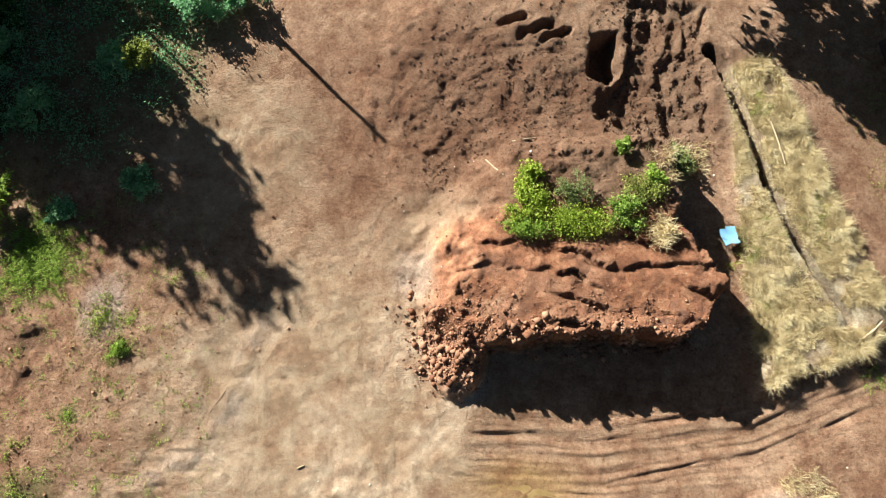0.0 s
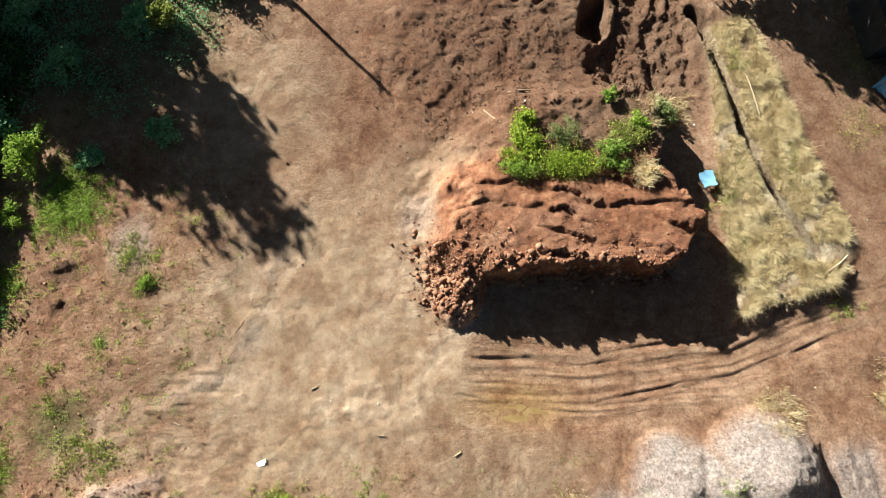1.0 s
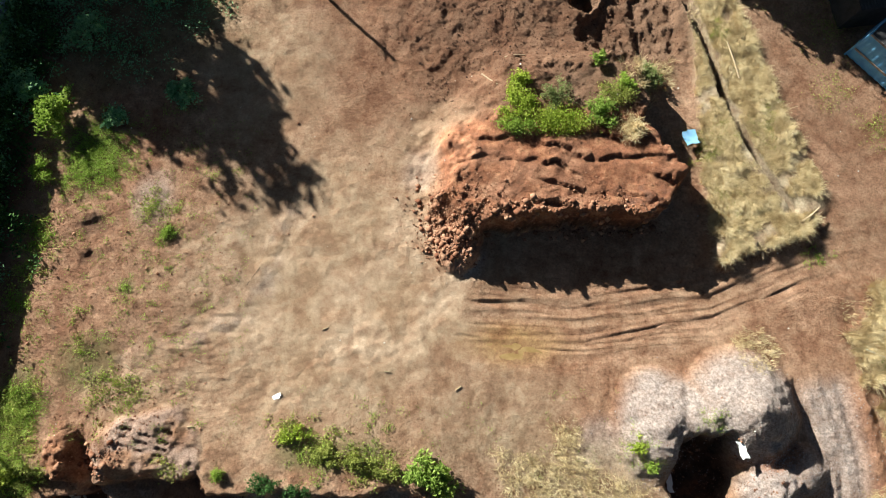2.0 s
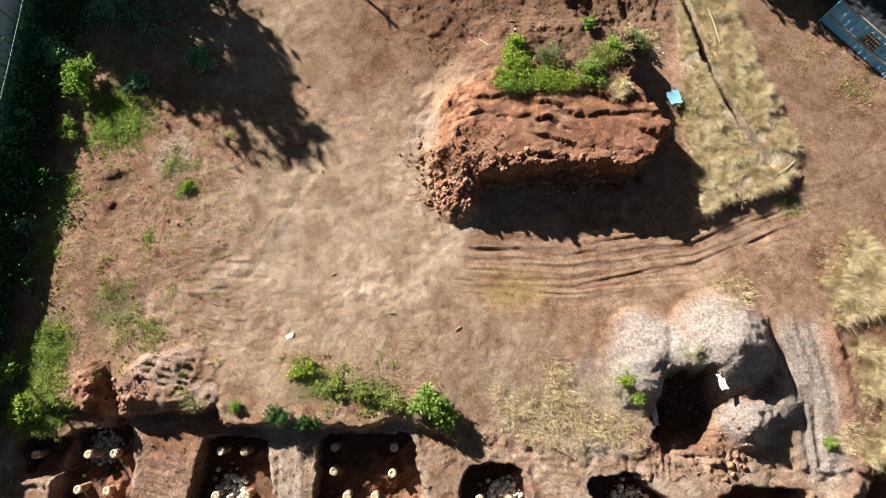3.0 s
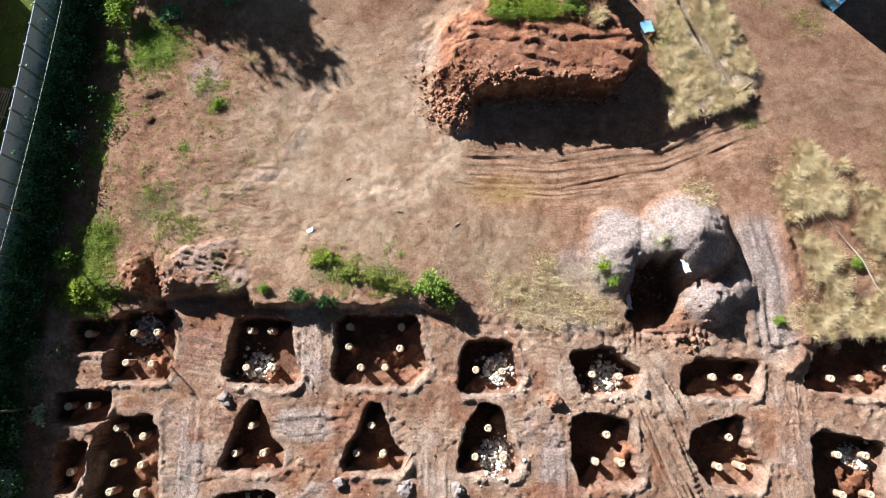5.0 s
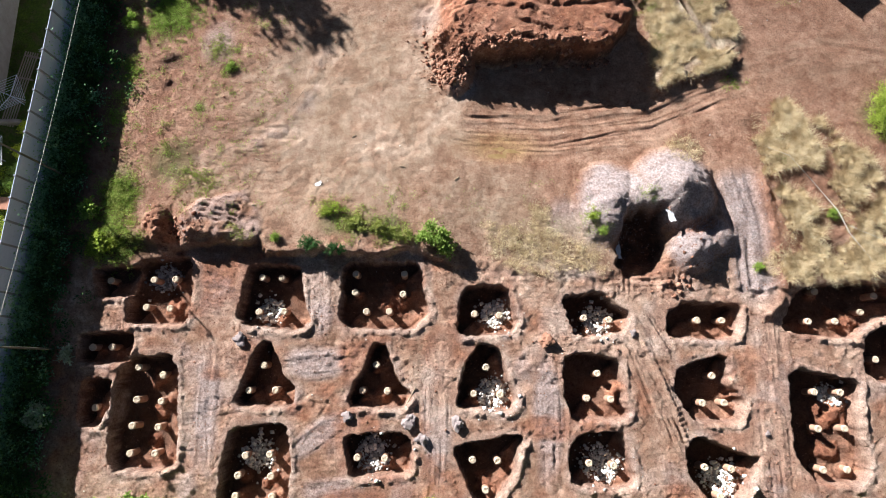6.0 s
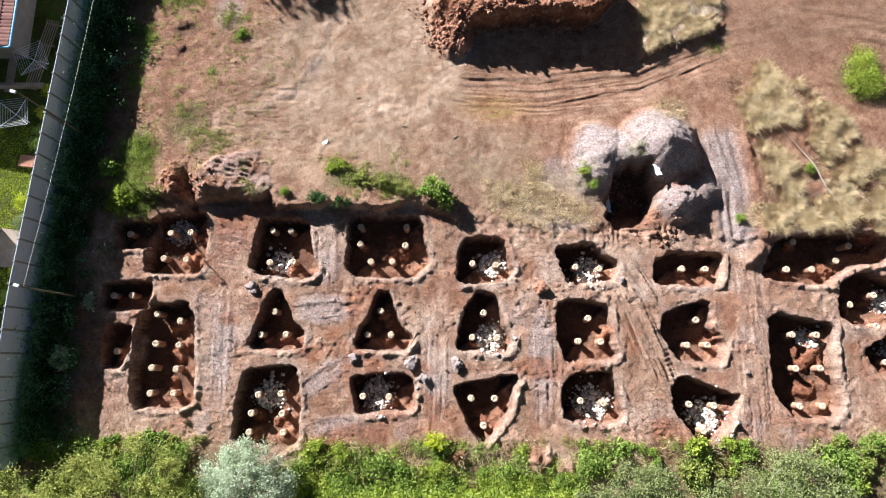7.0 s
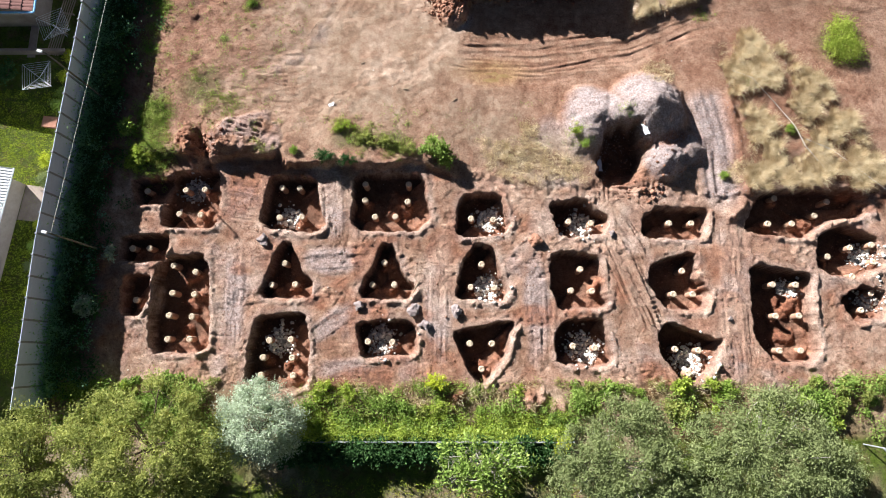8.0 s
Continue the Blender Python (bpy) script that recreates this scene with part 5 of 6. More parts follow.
weeds("low_growth", "ragged olive-green low growth along the bank and bare soil", ragged, 34, 0.36, 0.24, 0.07, OLIVE_LEAF, 744)
bright = np.stack([r.uniform(-13, 9, 520), -15.2 - 1.7 * r.random(520)], -1)
bright = bright[fbm(bright[:, 0] * 0.6, bright[:, 1] * 0.6, 3, 417) > -0.2]
weeds("bright_undergrowth", "bright yellow-green growth in front of the low southern wall", bright, 60, 0.5, 0.4, 0.085, YOUNG_GREEN, 418)
edge = np.stack([r.uniform(-13, 9.5, 330), -16.3 - 0.65 * r.random(330)], -1)
weeds("wall_growth", "leafy growth pressing against the low southern wall", edge, 70, 0.45, 1.1, 0.1, YOUNG_GREEN, 419)
bush("leafy bright green bush at the pit bank", -1.2, 6.5, 1.25, 1.3, GREEN_LEAF, 1500, 0.13, 450)
bush("green bush hanging over the pit bank", -0.4, 5.9, 1.1, 1.0, GREEN_LEAF, 1300, 0.12, 451)
bush("spreading pale green shrub on the edge of the mound", 4.3, 28.1, 1.3, 0.7, YOUNG_GREEN, 2800, 0.09, 452, stretch=(1.0, 1.1), clumps=40)
bush("bright green creeper sprawling over the mound's edge", 6.8, 27.1, 2.0, 0.5, YOUNG_GREEN, 5200, 0.07, 453, stretch=(1.2, 0.55), clumps=60)
bush("bright green creeper trailing down the mound", 4.2, 26.7, 1.2, 0.5, BRIGHT_LEAF, 2400, 0.07, 448, stretch=(1.2, 0.5), clumps=30)
bush("green shrub on the mound", 9.3, 27.6, 1.1, 0.9, GREEN_LEAF, 1700, 0.09, 454, stretch=(1, 1.2), clumps=36)
bush("grey-green thin shrub on the mound", 6.7, 28.7, 1.2, 0.9, FEATHER_LEAF, 2000, 0.07, 455)
bush("thin pale shrub near the mound's east edge", 10.3, 29.0, 1.2, 0.8, OLIVE_LEAF, 1800, 0.07, 449)
bush("yellow-green grassy clump on the mound", 4.3, 29.7, 0.75, 0.9, YOUNG_GREEN, 900, 0.1, 456)
bush("bright green clump on the mound", 11.0, 29.5, 0.7, 0.7, BRIGHT_LEAF, 800, 0.1, 457)
bush("dry grassy clump on the mound's edge", 11.4, 26.5, 0.6, 0.7, DRY_GRASS, 700, 0.1, 459)
tufts = np.concatenate([gauss(120, 12.6, 30.4, 0.9, 760), gauss(60, 11.2, 26.6, 0.6, 761), gauss(40, 13.9, 31.6, 0.8, 762)])
grass("mound_grass", "dry grass along the mound's edge", tufts, 0.45, 12, 0.2, DRY_GRASS, 763, droop=1.0, width=0.014)
bush("dry shrub by the trench", 13.0, 31.0, 1.0, 1.1, FEATHER_LEAF, 1200, 0.11, 460)
bush("green weed on the mound", 9.4, 31.2, 0.5, 0.6, GREEN_LEAF, 420, 0.1, 461)
bush("bright green feathery bush beside the track", 34.8, 16.3, 2.2, 1.1, YOUNG_GREEN, 9000, 0.07, 462, stretch=(0.85, 1.2), clumps=90)
bush("pale green broad-leaved plant beside the wall's shade", -27.2, 8.6, 0.75, 1.0, GREEN_LEAF, 520, 0.2, 463)
bush("pale green shrub with pointed leaves at the pit's edge", -26.2, 6.3, 1.1, 1.1, YOUNG_GREEN, 1300, 0.13, 464)
bush("yellow-green shrub at the edge of the wood", -25.3, 28.3, 1.5, 1.9, BRIGHT_LEAF, 1900, 0.15, 465, stretch=(0.8, 1.3))
bush("lit shrub at the wood's edge", -18.0, 37.2, 1.0, 2.2, OLIVE_LEAF, 1200, 0.14, 466)
bush("silvery plant in the shade of the wall", -27.8, -2.3, 0.6, 0.8, SILVER_LEAF, 380, 0.16, 467)
bush("white-flowered shrub under the wall", -29.6, -6.6, 1.0, 1.0, SILVER_LEAF, 1000, 0.15, 468)
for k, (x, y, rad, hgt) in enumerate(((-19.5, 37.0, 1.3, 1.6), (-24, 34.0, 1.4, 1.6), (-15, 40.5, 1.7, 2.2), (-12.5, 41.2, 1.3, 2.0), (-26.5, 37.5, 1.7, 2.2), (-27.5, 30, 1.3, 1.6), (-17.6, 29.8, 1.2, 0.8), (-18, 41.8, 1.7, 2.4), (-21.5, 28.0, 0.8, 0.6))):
    bush("green shrub in the shade of tall trees, coloured as in skylight", x, y, rad, hgt, SHADE_LEAF, int(1500 * rad), 0.12, 470 + k)
VERGE_LEAVES = (GREEN_LEAF, BRIGHT_LEAF, OLIVE_LEAF, YOUNG_GREEN, OLIVE_LEAF, GREEN_LEAF)
VERGE_SAYS = ("green leafy shrub in the southern verge", "low bright green weed in the southern verge", "ragged olive shrub in the southern verge")
g = np.random.default_rng(488)
spots = np.concatenate([np.stack([g.uniform(-10.5, 9.5, 34), g.uniform(-15.9, -13.2, 34)], -1), np.stack([g.uniform(8.5, 22, 26), g.uniform(-15.4, -12.9, 26)], -1), np.stack([g.uniform(25, 37.5, 24), g.uniform(-16.2, -12.8, 24)], -1), np.stack([g.uniform(-29.5, -18.5, 22), g.uniform(-14.6, -12.2, 22)], -1)])
spots = spots[np.min([np.hypot(spots[:, 0] - hx, spots[:, 1] - hy) for hx, hy in RED_TIPS], 0) > 1.3]
for k, (x, y) in enumerate(spots):
    rad = 0.35 + 0.75 * g.random() ** 1.6
    fine = k % 3 != 1
    bush(VERGE_SAYS[k % 3], x, y, rad, rad * g.uniform(0.6, 1.25), VERGE_LEAVES[int(g.integers(6))], int((1500 if fine else 620) * rad), 0.075 if fine else 0.15, 490 + k, group="shrubs in the verge", stretch=(g.uniform(0.7, 1.5), g.uniform(0.7, 1.2)), clumps=18)
bush("bright yellow-green shrub at the pits' edge", -1.05, -12.65, 0.85, 1.5, YELLOW_LEAF, 1500, 0.085, 489, group="shrubs in the verge", clumps=24)
dry = np.concatenate([np.stack([g.uniform(-11, 23, 150), g.uniform(-14.6, -12.6, 150)], -1), np.stack([g.uniform(-22, -10, 50), g.uniform(-14.0, -12.6, 50)], -1)])
dry = dry[fbm(dry[:, 0] * 0.4, dry[:, 1] * 0.6, 3, 487) > 0]
grass("verge_dry_grass", "olive and straw-coloured grass where the verge meets the pits", dry, 0.3 + 0.3 * g.random(len(dry)), 22, 0.4, DRY_GRASS, 486, droop=1.0, width=0.012)
olive = np.stack([g.uniform(-12, 24, 110), g.uniform(-15.6, -12.7, 110)], -1)
grass("verge_grass", "rough green grass between the shrubs of the verge", olive, 0.25 + 0.35 * g.random(len(olive)), 22, 0.4, OLIVE_LEAF, 485, droop=0.9, width=0.013)

tree("tree", "broad olive-green tree with yellowish new leaves", -22.0, -17.2, 7.0, 6.2, OLIVE_LEAF, 60000, 0.1, 190, 501, base=-0.3, stretch=(1.15, 0.9), clump_r=0.62)
tree("tree", "broad olive-green tree at the wall's end", -31.0, -18.6, 6.5, 4.6, OLIVE_LEAF, 28000, 0.1, 110, 502, base=-0.3, clump_r=0.6)
tree("tree", "rounded tree with silvery grey-green leaves", -14.4, -15.6, 6.4, 3.7, SILVER_LEAF, 42000, 0.09, 170, 503, base=-0.3, squash=0.85, clump_r=0.55)
tree("tree", "small open tree with pale branches and yellow-green leaves", 2.4, -18.6, 4.6, 3.3, GREEN_LEAF, 3400, 0.16, 90, 504, PALE_BARK, base=-0.2, stretch=(1.2, 0.8), clump_r=0.5, bare=26)
tree("tree", "wide feathery grey-green thorn tree", 12.2, -18.6, 6.5, 5.2, FEATHER_LEAF, 62000, 0.092, 300, 505, PALE_BARK, base=-0.3, stretch=(1.15, 0.95), clump_r=0.52, bare=10)
tree("tree", "wide feathery thorn tree with pale bare twigs", 22.4, -18.4, 7.2, 6.0, FEATHER_LEAF, 70000, 0.092, 340, 506, PALE_BARK, base=-0.3, stretch=(1.1, 0.95), clump_r=0.56, bare=8)
# tall trees added for the shade they cast over the north-west corner
for k, (x, y, h, rad, mat) in enumerate(((-31.4, 44.0, 15.5, 6.0, DARK_LEAF), (-31.7, 59.7, 14, 4.4, DARK_LEAF), (-37.2, 58.2, 14, 4.4, DARK_LEAF), (-30, 64, 14, 4.6, DARK_LEAF), (-41, 46, 11, 4.0, DARK_LEAF), (-38, 52, 13, 4.4, DARK_LEAF), (-24, 63, 13, 4.4, DARK_LEAF))):
    tree("tree", "tall dark-leaved tree shading the site's corner", x, y, h, rad, mat, 8000, 0.37, 110, 520 + k, base=0.0, squash=0.8)
# trees out of view, placed for their shade along the track
for k, (x, y, h, rad) in enumerate(((15.8, 46.0, 13.0, 3.6), (21.5, 48.5, 12.5, 4.6), (27.5, 49.5, 12.0, 4.6), (22, 57, 13.0, 4.6), (33, 44, 10.5, 4.2))):
    tree("tree", "tall dark-leaved tree out of view, shading the track", x, y, h, rad, DARK_LEAF, 5000, 0.36, 80, 540 + k, base=0.0, squash=0.8)

# ---- boundary wall of precast panels ----
WALL_H = 3.45
bm = bmesh.new()
for k in range(2):
    box(bm, 0, 0, 0.8625 + 1.725 * k, 1.52, 0.05, 1.719, 0.008)
panel_mesh = bpy.data.meshes.new("wall_panel")
bm.to_mesh(panel_mesh)
bm.free()
panel_mesh.materials.append(WALL_GREY)
bm = bmesh.new()
box(bm, 0, 0, WALL_H / 2 + 0.02, 0.14, 0.2, WALL_H + 0.06, 0.015)
post_mesh = bpy.data.meshes.new("post")
bm.to_mesh(post_mesh)
bm.free()
post_mesh.materials.append(POST_GREY)
wall = tagged(new("wall_west"), "grey precast concrete panel wall between the site and the gardens", "wall", kind="structure")
y, n = 45.0, 0
while y > -13.8:
    x0, x1 = float(wall_x(y)), float(wall_x(y - 1.65))
    a = math.degrees(math.atan2(-1.65, x1 - x0))
    part("post", post_mesh, None, wall, at=pose(x0, y, -0.3, 0, 0, a))
    part("wall_panel", panel_mesh, None, wall, at=pose((x0 + x1) / 2, y - 0.825, -0.3, 0, 1.0 * vnoise(n * 0.7, 0.5, 600), a))
    y, n = y - 1.65, n + 1


# ---- lamp posts and cable ----
def lamp_post(x, y, z, height, turn, label):
    root = thing("lamp_post", label, "lamp post", at=pose(x, y, z, 0, 0, turn))
    part("pole", tubes("pole", [([(0, 0, -0.3), (0, 0, height * 0.5), (0, 0, height)], [0.085, 0.075, 0.06])], POLE_PAINT, 10), POLE_PAINT, root)
    arm = part("arm", tubes("arm", [([(0, 0, height - 0.05), (0, 0.1, height + 0.07), (0, 0.25, height + 0.1)], [0.035, 0.03, 0.03])], POLE_PAINT, 8), POLE_PAINT, root)
    bm = bmesh.new()
    box(bm, 0, 0.38, height + 0.1, 0.22, 0.42, 0.11, 0.045)
    part("lamp_head", bm, WHITE, arm, "white lamp housing")
    return root


lamp_post(-28.9, -1.8, -0.4, 6.0, 75, "tall dark weathered lamp post with a white lamp by the wall")
lamp_post(-29.7, 11.45, -0.4, 7.75, 75, "tall dark lamp post with a white lamp beside the boundary wall")
utility = thing("utility_pole", "tall wooden utility pole among the trees", "pole", at=pose(-17.3, 46.1, 0))
part("pole", tubes("pole", [([(0, 0, -0.5), (0, 0, 4.5), (0, 0, 8.8)], [0.15, 0.13, 0.11])], WOOD, 10), WOOD, utility)
bm = bmesh.new()
box(bm, 0, 0, 8.3, 0.1, 1.2, 0.1, 0.01)
part("crossarm", bm, WOOD, utility)
cable = thing("overhead_cable", "thin pale cable strung above the boundary wall", "cable")
pts = [(-28.9 + 4.1 * k / 20, -1.8 + 47.8 * k / 20, 5.55 - 1.0 * math.sin(math.pi * k / 20) + 0.9 * k / 20) for k in range(21)]
far_pole = thing("utility_pole", "slim wooden utility pole among the trees", "pole", at=pose(-24.8, 46.05, 0))
part("pole", tubes("pole", [([(0, 0, -0.5), (0, 0, 3.5), (0, 0, 6.6)], [0.12, 0.11, 0.09])], WOOD, 10), WOOD, far_pole)
part("strand", tubes("strand", [(pts, [0.014] * 21)], HOSE, 5), HOSE, cable)


# ---- gardens west of the wall ----
def clothes_dryer(x, y, turn, label):
    """A rotary dryer: post, four arms and squares of line."""
    root = thing("rotary_clothesline", label, "clothesline", "rotary clotheslines", at=pose(x, y, 0.15, 0, 0, turn))
    part("post", tubes("post", [([(0, 0, -0.2), (0, 0, 1.9)], [0.035, 0.03])], STEEL, 8), STEEL, root)
    for k in range(4):
        a = math.pi / 4 + k * math.pi / 2
        part("arm", tubes("arm", [([(0, 0, 1.5), (1.62 * math.cos(a), 1.62 * math.sin(a), 1.9)], [0.03, 0.025])], WHITE, 6), WHITE, root)
    for k in range(6):
        d, z = 0.52 + 0.22 * k, 1.5 + 0.4 * (0.52 + 0.22 * k) / 1.62
        corner = [(d * math.cos(math.pi / 4 + j * math.pi / 2), d * math.sin(math.pi / 4 + j * math.pi / 2), z) for j in range(5)]
        part("line", tubes("line", [([a, b], [0.012, 0.012]) for a, b in zip(corner, corner[1:])], WHITE, 4), WHITE, root)
    return root


clothes_dryer(-34.2, 12.5, 8, "white rotary clothesline with four arms on a shaded lawn")
clothes_dryer(-33.4, 17.2, 25, "white rotary clothesline standing beside a paved path")


def tile_roof(x0, y0, x1, y1, eave, rise, parent):
    """A pitched roof of real tile courses, ridge along y."""
    verts, faces = [], []
    mid = (x0 + x1) / 2
    for sgn, edge in ((1, x1), (-1, x0)):
        rows = 11
        for i in range(rows):
            a, b = i / rows, (i + 1) / rows + 0.03
            for j in range(int((y1 - y0) / 0.3)):
                ya = y0 + 0.3 * j
                for (u, v, w2) in ((a, b, 0.0),):
                    k = len(verts)
                    lift = 0.05 * (1 if j % 2 else 0.6)
                    for uu, yy, up in ((u, ya, 0.05), (u, ya + 0.3, 0.05), (v, ya + 0.3, 0.0), (v, ya, 0.0), (u, ya + 0.15, 0.05 + lift), (v, ya + 0.15, lift)):
                        verts.append((edge + (mid - edge) * uu, yy, eave + rise * uu + up))
                    faces += [(k, k + 4, k + 5, k + 3), (k + 4, k + 1, k + 2, k + 5)]
    return part("roof", mesh_of("roof", np.array(verts), np.array(faces), CLAY_TILE), None, parent, "red-brown clay tile roof")


house = thing("house", "tall house with a red-brown tiled roof beyond the lawn", "house")
bm = bmesh.new()
box(bm, -43.4, 24.5, 2.1, 16.6, 12.6, 4.2, 0.01)
part("house_wall", bm, PAVING, house, "plastered house wall")
tile_roof(-52.0, 17.0, -33.6, 32.0, 4.15, 1.6, house)
bm = bmesh.new()
box(bm, -33.52, 24.5, 4.13, 0.14, 15.1, 0.13, 0.03)
box(bm, -42.8, 16.93, 4.13, 18.5, 0.14, 0.13, 0.03)
part("gutter", bm, BLUE, house, "blue-grey gutter along the eaves")
cottage = thing("cottage", "low plastered house with a white corrugated metal roof", "house", at=pose(-34.75, 4.28, 0.15, 0, 0, -7))
bm = bmesh.new()
box(bm, -4.6, -8.2, 1.1, 8.4, 15.0, 2.2, 0.01)
part("house_wall", bm, PAVING, cottage, "plastered house wall")
n_wave = 401
ys = np.linspace(-16.2, 0.0, n_wave)
v = np.array([(x, yy, 2.3 - 0.12 * x + 0.03 * math.cos(yy * 2 * math.pi / 0.24) + dz) for dz in (0, -0.02) for x in (-8.8, 0.0) for yy in ys])
f = np.array([(i, n_wave + i, n_wave + i + 1, i + 1) for i in range(n_wave - 1)] + [(2 * n_wave + i, 2 * n_wave + i + 1, 3 * n_wave + i + 1, 3 * n_wave + i) for i in range(n_wave - 1)])
part("roof", mesh_of("roof", v, f, WHITE), None, cottage, "white corrugated metal roof")
bm = bmesh.new()
box(bm, 0.06, -8.1, 2.24, 0.12, 16.3, 0.1, 0.02)
part("gutter", bm, WHITE, cottage, "white gutter along the eaves")
bm = bmesh.new()
box(bm, 0, 0, 0, 1.7, 3.0, 0.06, 0.01)
terrace = tagged(part("patio", bm, PAVING, None, at=pose(-34.5, 2.0, 0.17, 0, 0, -7)), "brown paved patio beside the low house", "patio", kind="structure")
bm = bmesh.new()
box(bm, 0, 0, 0, 0.7, 4.4, 0.05, 0.01)
tagged(part("path", bm, PAVING, None, at=pose(-36.3, 17.4, 0.18)), "worn concrete path between the lawns", "path", kind="structure")
bm = bmesh.new()
box(bm, 0, 0, 0.3, 9.0, 0.25, 0.75, 0.02)
tagged(part("low_wall", bm, PAVING, None, at=pose(-37.6, 15.6, 0.1)), "low plastered wall dividing the gardens", "wall", kind="structure")
slats = thing("slatted_fence", "weathered slatted timber rack laid along the boundary wall", "fence", at=pose(-33.7, 18.4, 0.2, 0, 0, -10))
for k in range(6):
    bm = bmesh.new()
    box(bm, -0.55 + 0.2 * k, 0, 0.25, 0.09, 6.4, 0.04, 0.01)
    part("slat", bm, WOOD, slats)
for k in range(4):
    bm = bmesh.new()
    box(bm, 0, -2.9 + 1.93 * k, 0.1, 1.2, 0.08, 0.24, 0.01)
    part("rail", bm, WOOD, slats)
bin_ = thing("brick_planter", "small red brick planter against the boundary wall", "planter", at=pose(-33.7, 9.05, 0.15, 0, 0, -6))
for k in range(4):
    for j in range(5):
        for s in (-1, 1):
            bm = bmesh.new()
            box(bm, -0.46 + 0.23 * j + 0.1 * (k % 2), s * 0.4, 0.05 + 0.085 * k, 0.215, 0.105, 0.07, 0.008)
            part("brick", bm, BRICK, bin_)
bm = bmesh.new()
box(bm, 0, 0, 0.36, 1.25, 0.95, 0.06, 0.01)
part("coping", bm, BRICK, bin_)
for k, (x, y, rad, hgt, mat) in enumerate(((-32.7, 15.0, 0.62, 1.1, YELLOW_LEAF), (-32.9, 13.1, 0.6, 1.1, YELLOW_LEAF), (-33.0, 11.6, 0.55, 1.0, BRIGHT_LEAF), (-33.2, 10.6, 0.7, 1.2, BRIGHT_LEAF), (-33.5, 5.6, 0.75, 1.2, YELLOW_LEAF), (-33.5, 3.8, 0.75, 1.1, FEATHER_LEAF), (-33.6, 0.1, 0.4, 0.8, YELLOW_LEAF), (-33.8, -1.7, 0.5, 0.9, BRIGHT_LEAF), (-33.9, -3.3, 0.45, 0.8, FEATHER_LEAF), (-33.7, -5.4, 0.4, 0.8, YELLOW_LEAF))):
    bush("clipped round garden shrub along the boundary wall", x, y, rad, hgt, mat, int(1500 * rad), 0.075, 620 + k, "garden_shrub", clumps=60, category="shrub", group="clipped shrubs by the wall")
bush("pale flowering climber on the garden side of the wall", -31.3, 20.6, 0.7, 2.6, PETAL, 420, 0.12, 640, "flowering_climber", stretch=(0.5, 1.6), category="climber")
# unseen trees added to shade the lawn's southern part
for k, (x, y) in enumerate(((-44.0, 5.0), (-42.5, -2.0))):
    tree("tree", "unseen leafy tree added west of the lawn for shade", x, y, 7.5, 3.4, GREEN_LEAF, 6000, 0.2, 70, 770 + k, base=0.1)
bush("dark garden shrub in the house's shade", -38.0, 13.4, 1.1, 1.4, DARK_LEAF, 900, 0.13, 641, "garden_shrub", category="shrub")
# two smaller unseen trees, added for shade from the west
tree("tree", "unseen small leafy tree added far west of the lawn", -48.5, 12.5, 5.0, 2.0, GREEN_LEAF, 4000, 0.18, 60, 642, base=0.1)
tree("tree", "unseen small leafy tree added beyond the cottage", -49.5, 8.0, 5.0, 2.4, GREEN_LEAF, 4000, 0.18, 60, 643, base=0.1)
g = np.random.default_rng(650)
tufts = np.stack([g.uniform(-40, -31.6, 5200), g.uniform(-12, 12, 5200)], -1)
grass("lawn", "mown bright green garden lawn", tufts, 0.07, 6, 0.3, LAWN_BLADE, 651, droop=0.8, width=0.03, category="lawn")

# ---- garden south of the site ----
wall_s = tagged(new("wall_south"), "low plastered boundary wall south of the site", "wall", kind="structure")
for k in range(10):
    bm = bmesh.new()
    box(bm, -11.4 + 2.2 * k, -17.05 - 0.02 * k, 0.15, 2.18, 0.07, 1.2, 0.01)
    part("wall_panel", bm, POST_GREY, wall_s)
pts = np.stack([g.uniform(-12.5, 9.5, 150), -17.05 - np.abs(g.standard_normal(150)) * 0.6], -1)
weeds("wall_creeper", "dark creeper growing against the low wall", pts, 60, 0.6, 1.5, 0.14, DARK_LEAF, 652)
tufts = np.stack([g.uniform(-16, 14, 1600), g.uniform(-26, -20, 1600)], -1)
grass("south_lawn", "mown garden lawn in broken shade", tufts, 0.07, 6, 0.3, LAWN_BLADE, 653, droop=0.8, width=0.03, category="lawn")
bush("pale yellow flowering shrub at the wall's end", 8.5, -17.6, 0.75, 2.2, YELLOW_LEAF, 900, 0.13, 654, "flowering_shrub", category="shrub")
for k, x in enumerate((-12.6, -11, -9.2, -7.4, -5.6, -3.8, -2.0, -0.4, 4.6, 6.0, 7.6)):
    bush("dark glossy hedge shrub behind the low wall", x, -18.0, 1.15, 1.7, DARK_LEAF, 1500, 0.14, 656 + k, "hedge_shrub", category="shrub")
carport = thing("carport", "dark sheet-roofed carport with a pale gutter", "carport", at=pose(35.2, -18.2, -0.3, 0, 0, 40))
bm = bmesh.new()
for k in range(16):
    box(bm, -1.9 + 0.25 * k, 0, 2.5, 0.2, 5.0, 0.03, 0.008)
box(bm, 0, 0, 2.47, 4.1, 5.0, 0.02)
part("carport_roof", bm, DARK_STEEL, carport)
bm = bmesh.new()
box(bm, -2.1, 0, 2.5, 0.14, 5.1, 0.12, 0.02)
part("gutter", bm, STEEL, carport)
for sx, sy in ((-1.9, -2.3), (1.9, -2.3), (-1.9, 2.3), (1.9, 2.3)):
    part("post", tubes("post", [([(sx, sy, -0.2), (sx, sy, 2.46)], [0.05, 0.05])], STEEL, 8), STEEL, carport)


